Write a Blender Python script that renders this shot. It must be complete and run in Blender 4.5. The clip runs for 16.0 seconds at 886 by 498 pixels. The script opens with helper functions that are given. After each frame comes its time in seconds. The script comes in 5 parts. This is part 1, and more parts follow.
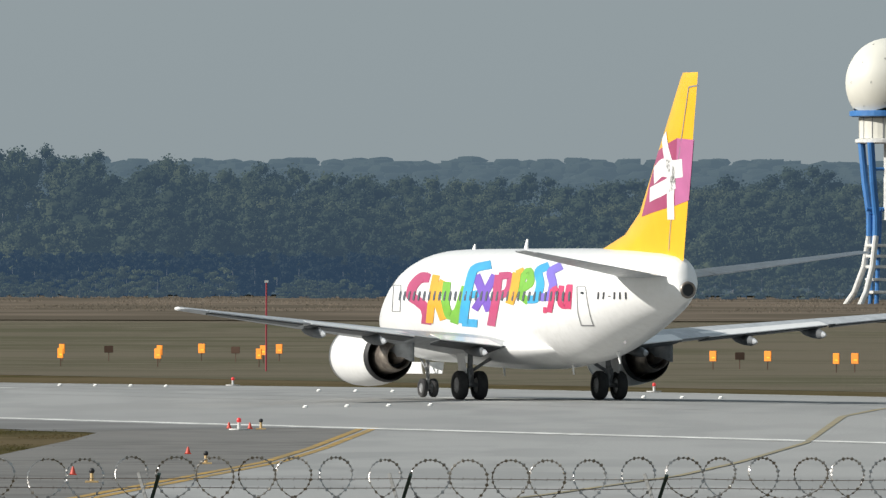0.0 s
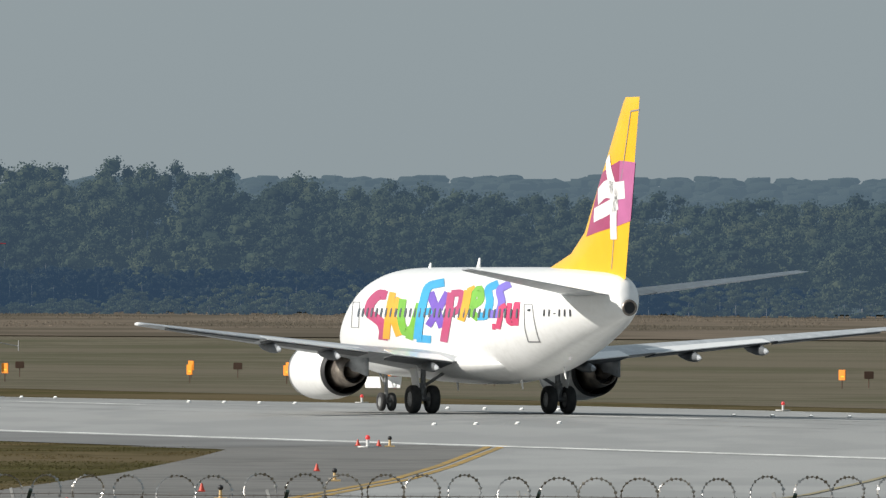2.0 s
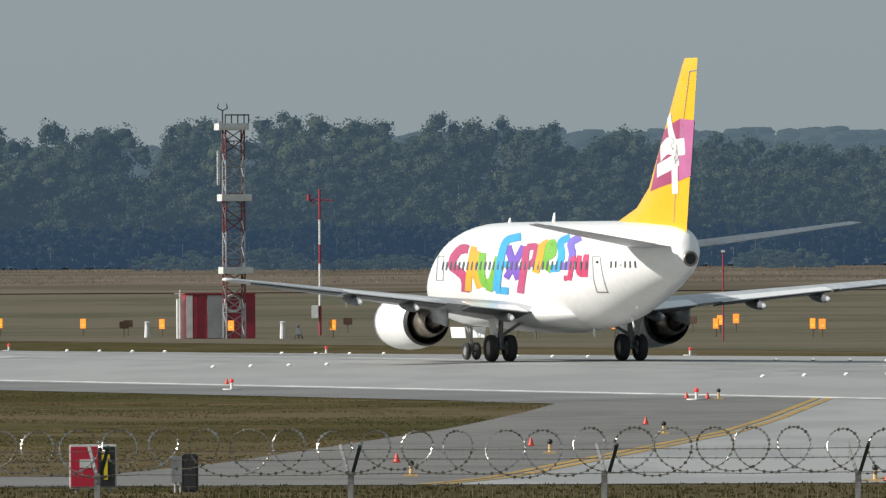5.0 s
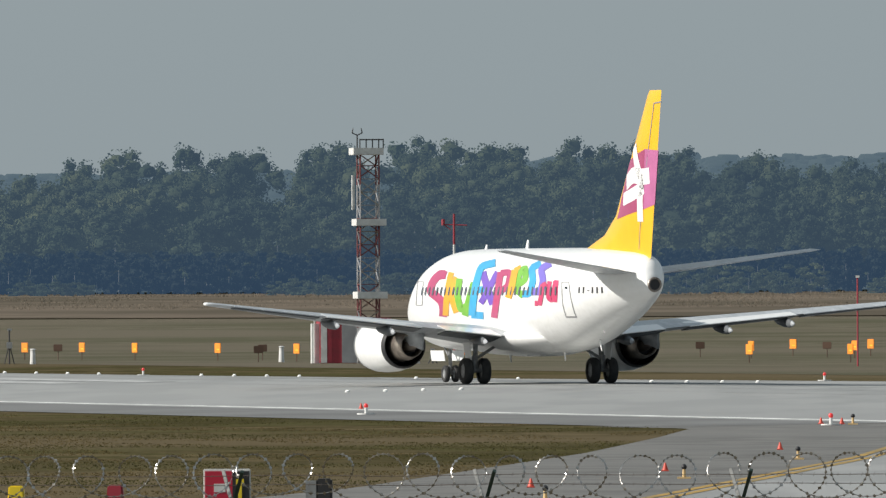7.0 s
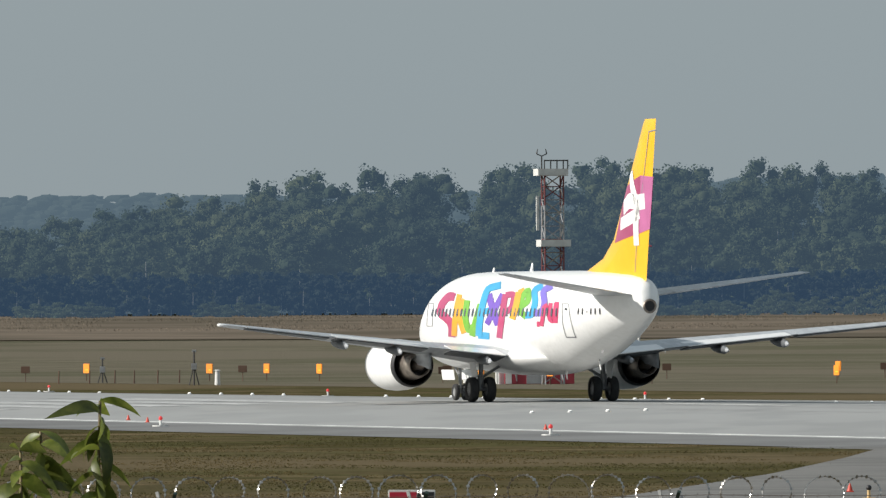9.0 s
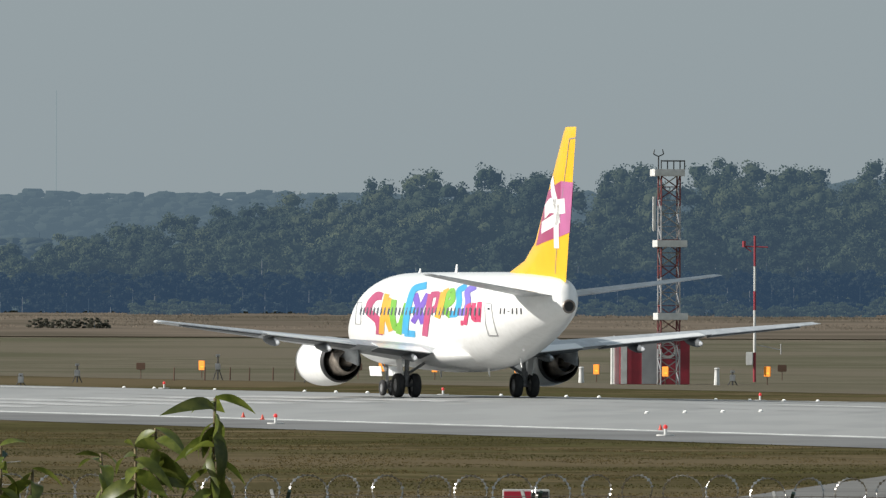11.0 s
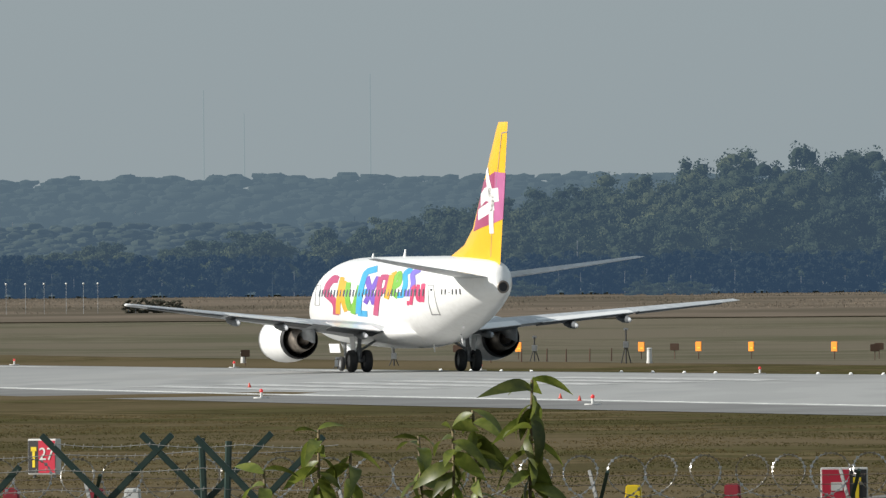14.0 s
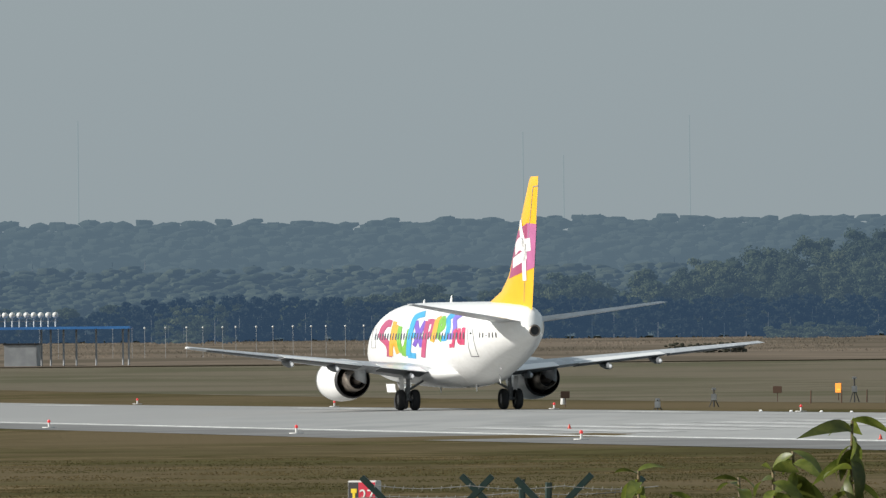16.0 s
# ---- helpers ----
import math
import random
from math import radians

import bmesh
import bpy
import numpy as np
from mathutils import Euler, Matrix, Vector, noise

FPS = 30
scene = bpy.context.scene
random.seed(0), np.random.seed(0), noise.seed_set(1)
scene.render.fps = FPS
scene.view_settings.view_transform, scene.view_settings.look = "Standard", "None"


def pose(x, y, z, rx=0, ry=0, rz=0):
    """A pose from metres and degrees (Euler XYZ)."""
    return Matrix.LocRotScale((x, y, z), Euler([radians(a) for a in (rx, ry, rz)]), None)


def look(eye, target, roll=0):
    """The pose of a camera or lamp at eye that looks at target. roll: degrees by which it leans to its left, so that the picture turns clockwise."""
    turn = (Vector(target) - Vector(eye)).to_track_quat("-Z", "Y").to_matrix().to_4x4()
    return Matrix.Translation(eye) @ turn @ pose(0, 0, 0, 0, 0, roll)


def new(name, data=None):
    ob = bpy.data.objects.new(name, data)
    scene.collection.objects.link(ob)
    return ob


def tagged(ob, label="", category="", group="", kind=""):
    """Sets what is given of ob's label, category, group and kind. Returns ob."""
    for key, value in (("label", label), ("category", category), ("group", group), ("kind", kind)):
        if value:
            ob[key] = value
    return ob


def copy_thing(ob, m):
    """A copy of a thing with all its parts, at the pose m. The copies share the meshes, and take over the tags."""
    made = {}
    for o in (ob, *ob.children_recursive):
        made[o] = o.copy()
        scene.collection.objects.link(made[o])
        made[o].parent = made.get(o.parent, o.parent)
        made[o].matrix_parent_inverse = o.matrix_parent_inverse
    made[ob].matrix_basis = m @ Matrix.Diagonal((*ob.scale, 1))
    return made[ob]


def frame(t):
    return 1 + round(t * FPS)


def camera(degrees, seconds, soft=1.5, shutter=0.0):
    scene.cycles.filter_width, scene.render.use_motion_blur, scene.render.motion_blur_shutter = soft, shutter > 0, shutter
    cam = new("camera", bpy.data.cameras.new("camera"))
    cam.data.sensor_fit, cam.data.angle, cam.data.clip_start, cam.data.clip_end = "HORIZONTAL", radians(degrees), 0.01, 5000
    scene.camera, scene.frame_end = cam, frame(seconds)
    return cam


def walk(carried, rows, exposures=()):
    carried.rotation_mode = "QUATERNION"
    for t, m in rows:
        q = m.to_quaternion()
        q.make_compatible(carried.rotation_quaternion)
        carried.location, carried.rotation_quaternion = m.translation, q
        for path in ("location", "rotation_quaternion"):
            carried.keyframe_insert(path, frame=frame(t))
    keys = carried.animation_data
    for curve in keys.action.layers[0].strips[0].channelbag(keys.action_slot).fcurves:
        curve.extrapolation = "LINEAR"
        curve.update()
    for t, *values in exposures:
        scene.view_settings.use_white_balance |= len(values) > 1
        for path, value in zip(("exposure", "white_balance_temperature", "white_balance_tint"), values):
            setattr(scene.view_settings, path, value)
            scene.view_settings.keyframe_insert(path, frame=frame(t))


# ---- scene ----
EXPO = 0.35
SKY, SUN = 0.082, 4.0
HAZE, HAZE_RGB = 0.8, (3.2, 3.78, 4.06, 1)
AIM = [  # seconds, pan right, tilt up, roll, in degrees
    (0.0, -0.0000, 0.1464, 0.1440),
    (0.5, -0.0304, 0.0740, 0.1678),
    (1.0, -0.0893, 0.1519, 0.1122),
    (1.5, -0.2508, 0.2038, 0.1632),
    (2.0, -0.4997, 0.2131, 0.3435),
    (2.5, -0.7623, 0.1944, 0.3772),
    (3.0, -0.9337, 0.2191, 0.3775),
    (3.5, -1.0504, 0.2924, 0.1445),
    (4.0, -1.2283, 0.2783, -0.2268),
    (4.5, -1.4964, 0.0739, -0.3412),
    (5.0, -1.7606, 0.0337, -0.2987),
    (7.5, -2.3656, 0.1896, -0.2007),
    (8.0, -2.4941, 0.2348, -0.1607),
    (8.5, -2.7393, 0.2224, -0.1544),
    (9.0, -2.9906, 0.2154, -0.2424),
    (11.5, -3.5266, 0.2183, 0.2781),
    (12.0, -3.6683, 0.2582, 0.2360),
    (12.5, -3.7647, 0.2674, 0.1841),
    (13.0, -3.9554, 0.2715, -0.1568),
    (13.5, -4.2351, 0.1986, -0.2081),
    (14.0, -4.6556, 0.1408, -0.4477),
    (14.5, -5.0265, 0.1995, -0.4156),
    (15.0, -5.2684, 0.3266, -0.5343),
    (15.5, -5.5553, 0.3401, -0.4494),
    (16.0, -5.8873, 0.3110, -0.5610),
]
TAXI = [  # seconds, metres along the runway
    (0.0, 483.93), (0.5, 488.42), (1.0, 492.89), (1.5, 497.38), (2.0, 501.81),
    (2.5, 506.28), (3.0, 510.79), (3.5, 515.30), (4.0, 519.87), (4.5, 524.44),
    (5.0, 529.33), (7.5, 553.75), (8.0, 559.56), (8.5, 565.24), (9.0, 571.16),
    (11.5, 605.01), (12.0, 613.39), (12.5, 622.30), (13.0, 632.27), (13.5, 642.65),
    (14.0, 654.04), (14.5, 665.40), (15.0, 677.53), (15.5, 690.18), (16.0, 703.24),
]
YAW = [(0, 0), (3, -0.15), (5, -0.2), (7.5, -0.35), (9, -0.35), (11.5, 0.5), (12.5, 0.75), (14, 0.8), (16, 0.3)]  # seconds, degrees off the runway's heading
HEAD = 20.63                     # the runway's heading, degrees to the left of straight ahead
EYE = 3.90
SIN, COS = math.sin(radians(HEAD)), math.cos(radians(HEAD))


def aim(pan, tilt, roll):
    turn = Matrix.Rotation(radians(-pan), 4, "Z") @ Matrix.Rotation(radians(90 + tilt), 4, "X") @ Matrix.Rotation(radians(roll), 4, "Z")
    return Matrix.Translation((0, 0, EYE)) @ turn


cam = camera(3.417, 16.0, soft=1.35)
walk(cam, [(t, aim(p, e, r)) for t, p, e, r in AIM], exposures=[(0, EXPO), (8, EXPO + 0.03), (16, EXPO + 0.1)])

# ---- world and sun ----
SUN_AZ, SUN_EL = -102.0, 27.0     # degrees from straight ahead, to the right; above the horizon
world = bpy.data.worlds.new("hazy_sky")
scene.world = world
world.use_nodes = True
wn = world.node_tree
sky = wn.nodes.new("ShaderNodeTexSky")
sky.sky_type, sky.sun_disc = "NISHITA", False
sky.sun_elevation, sky.sun_rotation = radians(SUN_EL), radians(SUN_AZ)
sky.air_density, sky.dust_density, sky.ozone_density = 1.0, 3.0, 2.0
haze = wn.nodes.new("ShaderNodeMix")
haze.data_type = "RGBA"
haze.inputs["Factor"].default_value = HAZE
haze.inputs["B"].default_value = HAZE_RGB
wn.links.new(sky.outputs["Color"], haze.inputs["A"])
bg = wn.nodes["Background"]
bg.inputs["Strength"].default_value = SKY
wn.links.new(haze.outputs["Result"], bg.inputs["Color"])
sun = new("sun", bpy.data.lights.new("sun", "SUN"))
sun.data.energy, sun.data.angle, sun.data.color = SUN, radians(0.6), (1.0, 0.96, 0.89)
sd = Vector((math.sin(radians(SUN_AZ)) * math.cos(radians(SUN_EL)), math.cos(radians(SUN_AZ)) * math.cos(radians(SUN_EL)), math.sin(radians(SUN_EL))))
sun.matrix_world = look(sd * 100, (0, 0, 0))


# ---- materials ----
def mat(name, rgb, rough=0.6, metal=0.0, spots=(), bump=0.0, bump_scale=20.0, coat=0.0, per_object=0.0, per_island=0.0, translucent=0.0, emit=0.0, stretch=None, haze=None, spec=0.5):
    """spots: (scale, second colour, share, softness) layers of noise over the base colour, in metres."""
    m = bpy.data.materials.new(name)
    m.use_nodes = True
    t = m.node_tree
    b = t.nodes["Principled BSDF"]
    b.inputs["Roughness"].default_value, b.inputs["Metallic"].default_value = rough, metal
    b.inputs["Coat Weight"].default_value, b.inputs["Specular IOR Level"].default_value = coat, spec
    b.inputs["Base Color"].default_value = (*rgb, 1)
    co = t.nodes.new("ShaderNodeTexCoord").outputs["Object"]
    if stretch:
        mp = t.nodes.new("ShaderNodeMapping")
        mp.inputs["Scale"].default_value, mp.inputs["Rotation"].default_value = stretch[:3], (0, 0, radians(stretch[3]))
        t.links.new(co, mp.inputs["Vector"])
        co = mp.outputs["Vector"]
    last = None
    for scale, rgb2, share, soft in spots:
        n = t.nodes.new("ShaderNodeTexNoise")
        n.inputs["Scale"].default_value, n.inputs["Detail"].default_value = 1.0 / scale, 4.0
        t.links.new(co, n.inputs["Vector"])
        r = t.nodes.new("ShaderNodeMapRange")
        r.inputs["From Min"].default_value, r.inputs["From Max"].default_value = 0.65 - 0.3 * share - soft / 2, 0.65 - 0.3 * share + soft / 2
        t.links.new(n.outputs["Fac"], r.inputs["Value"])
        x = t.nodes.new("ShaderNodeMix")
        x.data_type = "RGBA"
        x.inputs["A"].default_value, x.inputs["B"].default_value = (*rgb, 1), (*rgb2, 1)
        if last:
            t.links.new(last, x.inputs["A"])
        t.links.new(r.outputs["Result"], x.inputs["Factor"])
        last = x.outputs["Result"]
    for amount, node, out in ((per_object, "ShaderNodeObjectInfo", "Random"), (per_island, "ShaderNodeNewGeometry", "Random Per Island")):
        if amount:
            g = t.nodes.new(node)
            r = t.nodes.new("ShaderNodeMapRange")
            r.inputs["To Min"].default_value, r.inputs["To Max"].default_value = 1 - amount, 1 + amount
            t.links.new(g.outputs[out], r.inputs["Value"])
            h = t.nodes.new("ShaderNodeHueSaturation")
            h.inputs["Color"].default_value = (*rgb, 1)
            if last:
                t.links.new(last, h.inputs["Color"])
            t.links.new(r.outputs["Result"], h.inputs["Value"])
            last = h.outputs["Color"]
    if last:
        t.links.new(last, b.inputs["Base Color"])
    if bump:
        n = t.nodes.new("ShaderNodeTexNoise")
        n.inputs["Scale"].default_value, n.inputs["Detail"].default_value = bump_scale, 6.0
        t.links.new(co, n.inputs["Vector"])
        u = t.nodes.new("ShaderNodeBump")
        u.inputs["Strength"].default_value, u.inputs["Distance"].default_value = bump, 1.0 / bump_scale
        t.links.new(n.outputs["Fac"], u.inputs["Height"])
        t.links.new(u.outputs["Normal"], b.inputs["Normal"])
    if haze:  # far woods and masts are backdrop: their haze is painted as emission
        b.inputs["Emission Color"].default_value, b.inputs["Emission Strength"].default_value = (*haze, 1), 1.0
    if translucent:
        tr = t.nodes.new("ShaderNodeBsdfTranslucent")
        tr.inputs["Color"].default_value = (*[min(1, c * 1.6) for c in rgb], 1)
        if last:
            t.links.new(last, tr.inputs["Color"])
        a = t.nodes.new("ShaderNodeMixShader")
        a.inputs["Fac"].default_value = translucent
        t.links.new(b.outputs["BSDF"], a.inputs[1])
        t.links.new(tr.outputs["BSDF"], a.inputs[2])
        t.links.new(a.outputs["Shader"], t.nodes["Material Output"].inputs["Surface"])
    if emit:
        b.inputs["Emission Color"].default_value, b.inputs["Emission Strength"].default_value = (*rgb, 1), emit
    return m


M = {
    "grass": mat("dry_grass", (0.112, 0.09, 0.05), 0.95, spec=0.0, spots=((0.6, (0.078, 0.064, 0.034), 0.5, 0.12), (5, (0.142, 0.112, 0.065), 0.45, 0.1), (18, (0.07, 0.062, 0.031), 0.45, 0.1), (11, (0.086, 0.079, 0.037), 0.4, 0.08), (2.2, (0.062, 0.054, 0.025), 0.3, 0.06), (90, (0.128, 0.102, 0.062), 0.45, 0.12)), bump=0.6, bump_scale=4),
    "straw": mat("tall_dry_grass", (0.29, 0.24, 0.19), 0.95, spec=0.0, translucent=0.4, per_island=0.08, spots=((14, (0.22, 0.185, 0.145), 0.45, 0.15), (3, (0.26, 0.215, 0.17), 0.5, 0.2), (40, (0.18, 0.155, 0.12), 0.45, 0.15))),
    # dry grass made paler and greyer to paint in the haze over distance
    "hazed_meadow": mat("hazed_meadow_grass", (0.136, 0.124, 0.09), 0.95, spec=0.0, spots=((0.7, (0.112, 0.103, 0.072), 0.5, 0.12), (6, (0.157, 0.141, 0.106), 0.45, 0.12), (22, (0.107, 0.104, 0.07), 0.45, 0.14), (60, (0.15, 0.132, 0.1), 0.45, 0.14)), bump=0.6, bump_scale=4),
    "verge": mat("verge_blades", (0.06, 0.058, 0.022), 0.9, spec=0.0, translucent=0.4, per_island=0.3, spots=((0.6, (0.08, 0.066, 0.03), 0.5, 0.2),)),
    "concrete": mat("runway_concrete", (0.325, 0.328, 0.322), 0.8, spec=0.08, spots=((25, (0.28, 0.284, 0.28), 0.5, 0.15), (4, (0.34, 0.342, 0.336), 0.5, 0.12), (70, (0.3, 0.302, 0.298), 0.45, 0.1)), bump=0.15, bump_scale=8, stretch=(1, 0.2, 1, HEAD)),
    "shoulder": mat("shoulder_asphalt", (0.21, 0.21, 0.207), 0.85, spec=0.08, spots=((8, (0.17, 0.17, 0.168), 0.5, 0.2),), bump=0.2, bump_scale=10),
    "asphalt": mat("taxiway_asphalt", (0.18, 0.177, 0.17), 0.85, spec=0.08, spots=((12, (0.145, 0.142, 0.136), 0.5, 0.15), (2, (0.195, 0.19, 0.18), 0.5, 0.15)), bump=0.2, bump_scale=10),
    "paint_white": mat("white_marking_paint", (0.85, 0.85, 0.82), 0.7, spec=0.1, spots=((0.8, (0.5, 0.5, 0.48), 0.5, 0.2),)),
    "paint_worn": mat("worn_white_paint", (0.56, 0.56, 0.55), 0.75, spec=0.1, spots=((1.2, (0.38, 0.38, 0.375), 0.55, 0.15),)),
    "paint_yellow": mat("yellow_marking_paint", (0.5, 0.3, 0.07), 0.7, spec=0.1, spots=((1.5, (0.3, 0.22, 0.1), 0.6, 0.2),)),
    "paint_faded": mat("faded_yellow_paint", (0.34, 0.29, 0.18), 0.75, spec=0.1, spots=((1.2, (0.26, 0.24, 0.18), 0.5, 0.2),)),
    "rubber_marks": mat("tyre_streaks", (0.26, 0.26, 0.255), 0.8, spec=0.08, spots=((5, (0.32, 0.32, 0.315), 0.6, 0.2),)),
    "body_white": mat("white_aircraft_paint", (0.86, 0.86, 0.85), 0.32, coat=0.3, spots=((1.6, (0.82, 0.82, 0.81), 0.5, 0.3), (0.25, (0.8, 0.8, 0.785), 0.35, 0.2))),
    "fin_yellow": mat("yellow_aircraft_paint", (0.85, 0.47, 0.025), 0.35, coat=0.3, spots=((1.2, (0.8, 0.43, 0.02), 0.7, 0.3),)),
    "wing_grey": mat("grey_wing_paint", (0.5, 0.52, 0.54), 0.4, 0.1, spots=((0.5, (0.36, 0.38, 0.4), 0.5, 0.1), (0.15, (0.42, 0.44, 0.46), 0.5, 0.2)), stretch=(0.35, 2, 1, 0)),
    "bare": mat("bare_metal", (0.6, 0.6, 0.6), 0.28, 0.9, spots=((0.5, (0.45, 0.45, 0.46), 0.6, 0.3),)),
    "burnt": mat("heat_stained_metal", (0.42, 0.37, 0.31), 0.42, 0.7, spots=((0.3, (0.2, 0.17, 0.15), 0.7, 0.3),)),
    "dark": mat("dark_interior", (0.02, 0.02, 0.022), 0.6),
    "glass_dark": mat("dark_window_glass", (0.03, 0.035, 0.045), 0.12),
    # grey darkened for shade, on flap fairings and the strips under flaps
    "shade_grey": mat("flap_shade_grey", (0.13, 0.14, 0.15), 0.5, spots=((0.4, (0.1, 0.105, 0.11), 0.5, 0.2),)),
    "pane_grey": mat("grey_cabin_glass", (0.1, 0.11, 0.13), 0.15),
    "line": mat("dark_panel_line", (0.22, 0.22, 0.23), 0.6),
    "rubber": mat("black_tyre_rubber", (0.022, 0.022, 0.024), 0.85, spots=((0.2, (0.04, 0.04, 0.04), 0.6, 0.3),)),
    "gear": mat("grey_gear_metal", (0.35, 0.36, 0.37), 0.45, 0.4, spots=((0.2, (0.2, 0.2, 0.2), 0.6, 0.3),)),
}
ART = {"pink": (0.5, 0.065, 0.17), "orange": (0.88, 0.42, 0.03), "green": (0.2, 0.5, 0.05), "blue": (0.05, 0.4, 0.72),
       "purple": (0.2, 0.1, 0.52), "violet": (0.22, 0.16, 0.62), "crimson": (0.62, 0.06, 0.16), "plum": (0.38, 0.07, 0.16), "lilac": (0.5, 0.15, 0.32), "white": (0.82, 0.82, 0.81), "ink": (0.06, 0.06, 0.07)}
for key, rgb in ART.items():
    M[key] = mat(key + "_decal", rgb, 0.35, coat=0.3, spots=((0.7, tuple(c * 0.88 for c in rgb), 0.6, 0.3),))


# ---- mesh helpers ----
def mesh_of(name, verts, faces, material, smooth=False):
    me = bpy.data.meshes.new(name)
    me.from_pydata([tuple(v) for v in verts], [], [tuple(f) for f in faces])
    me.materials.append(material)
    if smooth:
        me.polygons.foreach_set("use_smooth", [True] * len(me.polygons))
    me.update()
    return me


def soup(name, verts, quads, material):
    """A large mesh of four-cornered faces, from arrays."""
    me = bpy.data.meshes.new(name)
    me.vertices.add(len(verts))
    me.vertices.foreach_set("co", np.asarray(verts, dtype=np.float32).ravel())
    n = len(quads)
    me.loops.add(4 * n)
    me.loops.foreach_set("vertex_index", np.asarray(quads, dtype=np.int32).ravel())
    me.polygons.add(n)
    me.polygons.foreach_set("loop_start", np.arange(0, 4 * n, 4, dtype=np.int32))
    me.materials.append(material)
    me.update(calc_edges=True)
    return me


def part(name, data, parent=None, label="", m=None):
    """Links a mesh as one object, under a thing or a part."""
    ob = new(name, data)
    if parent:
        ob.parent = parent
    if m is not None:
        ob.matrix_basis = m
    return tagged(ob, label)


SHAPES = {"cube": bmesh.ops.create_cube, "cone": bmesh.ops.create_cone, "ball": bmesh.ops.create_uvsphere, "ico": bmesh.ops.create_icosphere}


def grow(bm, kind, m, **size):
    made = SHAPES[kind](bm, matrix=m, **size)
    return made["verts"]


def box(bm, x, y, z, sx, sy, sz, rz=0.0, rx=0.0, ry=0.0):
    """A box round its centre, with its full sizes."""
    return grow(bm, "cube", pose(x, y, z, rx, ry, rz) @ Matrix.Diagonal((sx, sy, sz, 1)), size=1.0)


def rod(bm, a, b, r, r2=None, seg=8):
    a, b = Vector(a), Vector(b)
    d = b - a
    m = Matrix.Translation((a + b) / 2) @ d.to_track_quat("Z", "Y").to_matrix().to_4x4()
    return grow(bm, "cone", m, cap_ends=True, segments=seg, radius1=r, radius2=r if r2 is None else r2, depth=d.length)


def done(bm, name, material, bevel=0.0, smooth=False):
    if bevel:
        bmesh.ops.bevel(bm, geom=[e for e in bm.edges if e.is_manifold and e.calc_face_angle(0) > 0.6], offset=bevel, segments=2, affect="EDGES", clamp_overlap=True)
    me = bpy.data.meshes.new(name)
    bm.to_mesh(me)
    bm.free()
    me.materials.append(material)
    if smooth:
        me.polygons.foreach_set("use_smooth", [True] * len(me.polygons))
        me.set_sharp_from_angle(angle=radians(35))
    return me


def loft(rings, closed=True, caps=True):
    """Vertices and faces of a skin over rings of equally many points."""
    n = len(rings[0])
    verts = [p for ring in rings for p in ring]
    faces = []
    for i in range(len(rings) - 1):
        for j in range(n if closed else n - 1):
            k = (j + 1) % n
            faces.append((i * n + j, i * n + k, (i + 1) * n + k, (i + 1) * n + j))
    if caps:
        faces.append(tuple(range(n))[::-1])
        faces.append(tuple(range((len(rings) - 1) * n, len(rings) * n)))
    return verts, faces


def spun(profile, seg=32, axis="X"):
    """Rings round the X axis from (x, radius) pairs."""
    rings = []
    for x, r in profile:
        rings.append([(x, r * math.cos(2 * math.pi * k / seg), r * math.sin(2 * math.pi * k / seg)) for k in range(seg)])
    return loft(rings, caps=False)


def ease(x, a, b):
    u = np.clip((x - a) / (b - a), 0, 1)
    return u * u * (3 - 2 * u)


# ---- ground, runway, taxiway ----
def world_xy(lat, al):
    return lat * COS - al * SIN, lat * SIN + al * COS


def height(x, y):
    lat = x * COS + y * SIN
    z = np.interp(lat, [140, 156, 182.3, 189.3, 216.5, 236], [-0.55, -0.42, -0.05, -0.05, -0.3, -0.5])
    far_fall = np.interp(y * COS - x * SIN, [575, 680], [0, 1])  # the runway leans away further along
    z = z + far_fall * np.interp(lat, [140, 156, 182.3, 189.3, 216.5, 236], [0.05, 0.18, 0, 0, -0.36, 0])
    return z + 3.3 * ease(y, 880, 1650) + 20.0 * ease(y, 1900, 4300)


def sheet(name, lats, als, lift, material, narrow=None):
    """narrow(a) moves the first line across the runway, a metres along it."""
    verts, faces = [], []
    for a in als:
        for k, l in enumerate(lats):
            if narrow and k == 0:
                l = narrow(a)
            x, y = world_xy(l, a)
            verts.append((x, y, float(height(x, y)) + lift))
    n = len(lats)
    for i in range(len(als) - 1):
        for j in range(n - 1):
            faces.append((i * n + j, i * n + j + 1, (i + 1) * n + j + 1, (i + 1) * n + j))
    return mesh_of(name, verts, faces, material, True)


LATS = [-4500, -2500, -1200, -600, -300, -150, -60, 0, 40, 80, 110, 140, 156, 169, 182.3, 189.3, 203, 216.5, 236, 260, 300, 350, 420, 500, 600, 720, 860, 1000, 1200, 1500, 1800, 2200, 2800, 3600, 4800]
ALS = [-4500, -2500, -1000, -400] + list(range(-200, 1300, 50)) + list(range(1300, 2400, 100)) + list(range(2400, 5000, 250))
tagged(part("ground", sheet("ground", LATS, ALS, 0.0, M["grass"])), "dry brown and green airfield grass", "ground", kind="structure")
RUN = list(range(-600, 2600, 25))
# grass sheet with the far haze mixed into its colour
tagged(part("far_meadow", sheet("far_meadow", [238, 262, 300, 350, 420, 500, 600, 720], [-100, 100, 300, 400, 500, 600, 650, 700, 750, 800, 850, 900, 950, 1000, 1050, 1100, 1150, 1200, 1300, 1400], 0.012, M["hazed_meadow"])), "dry meadow grass beyond the runway, paled for haze", "meadow", kind="structure")
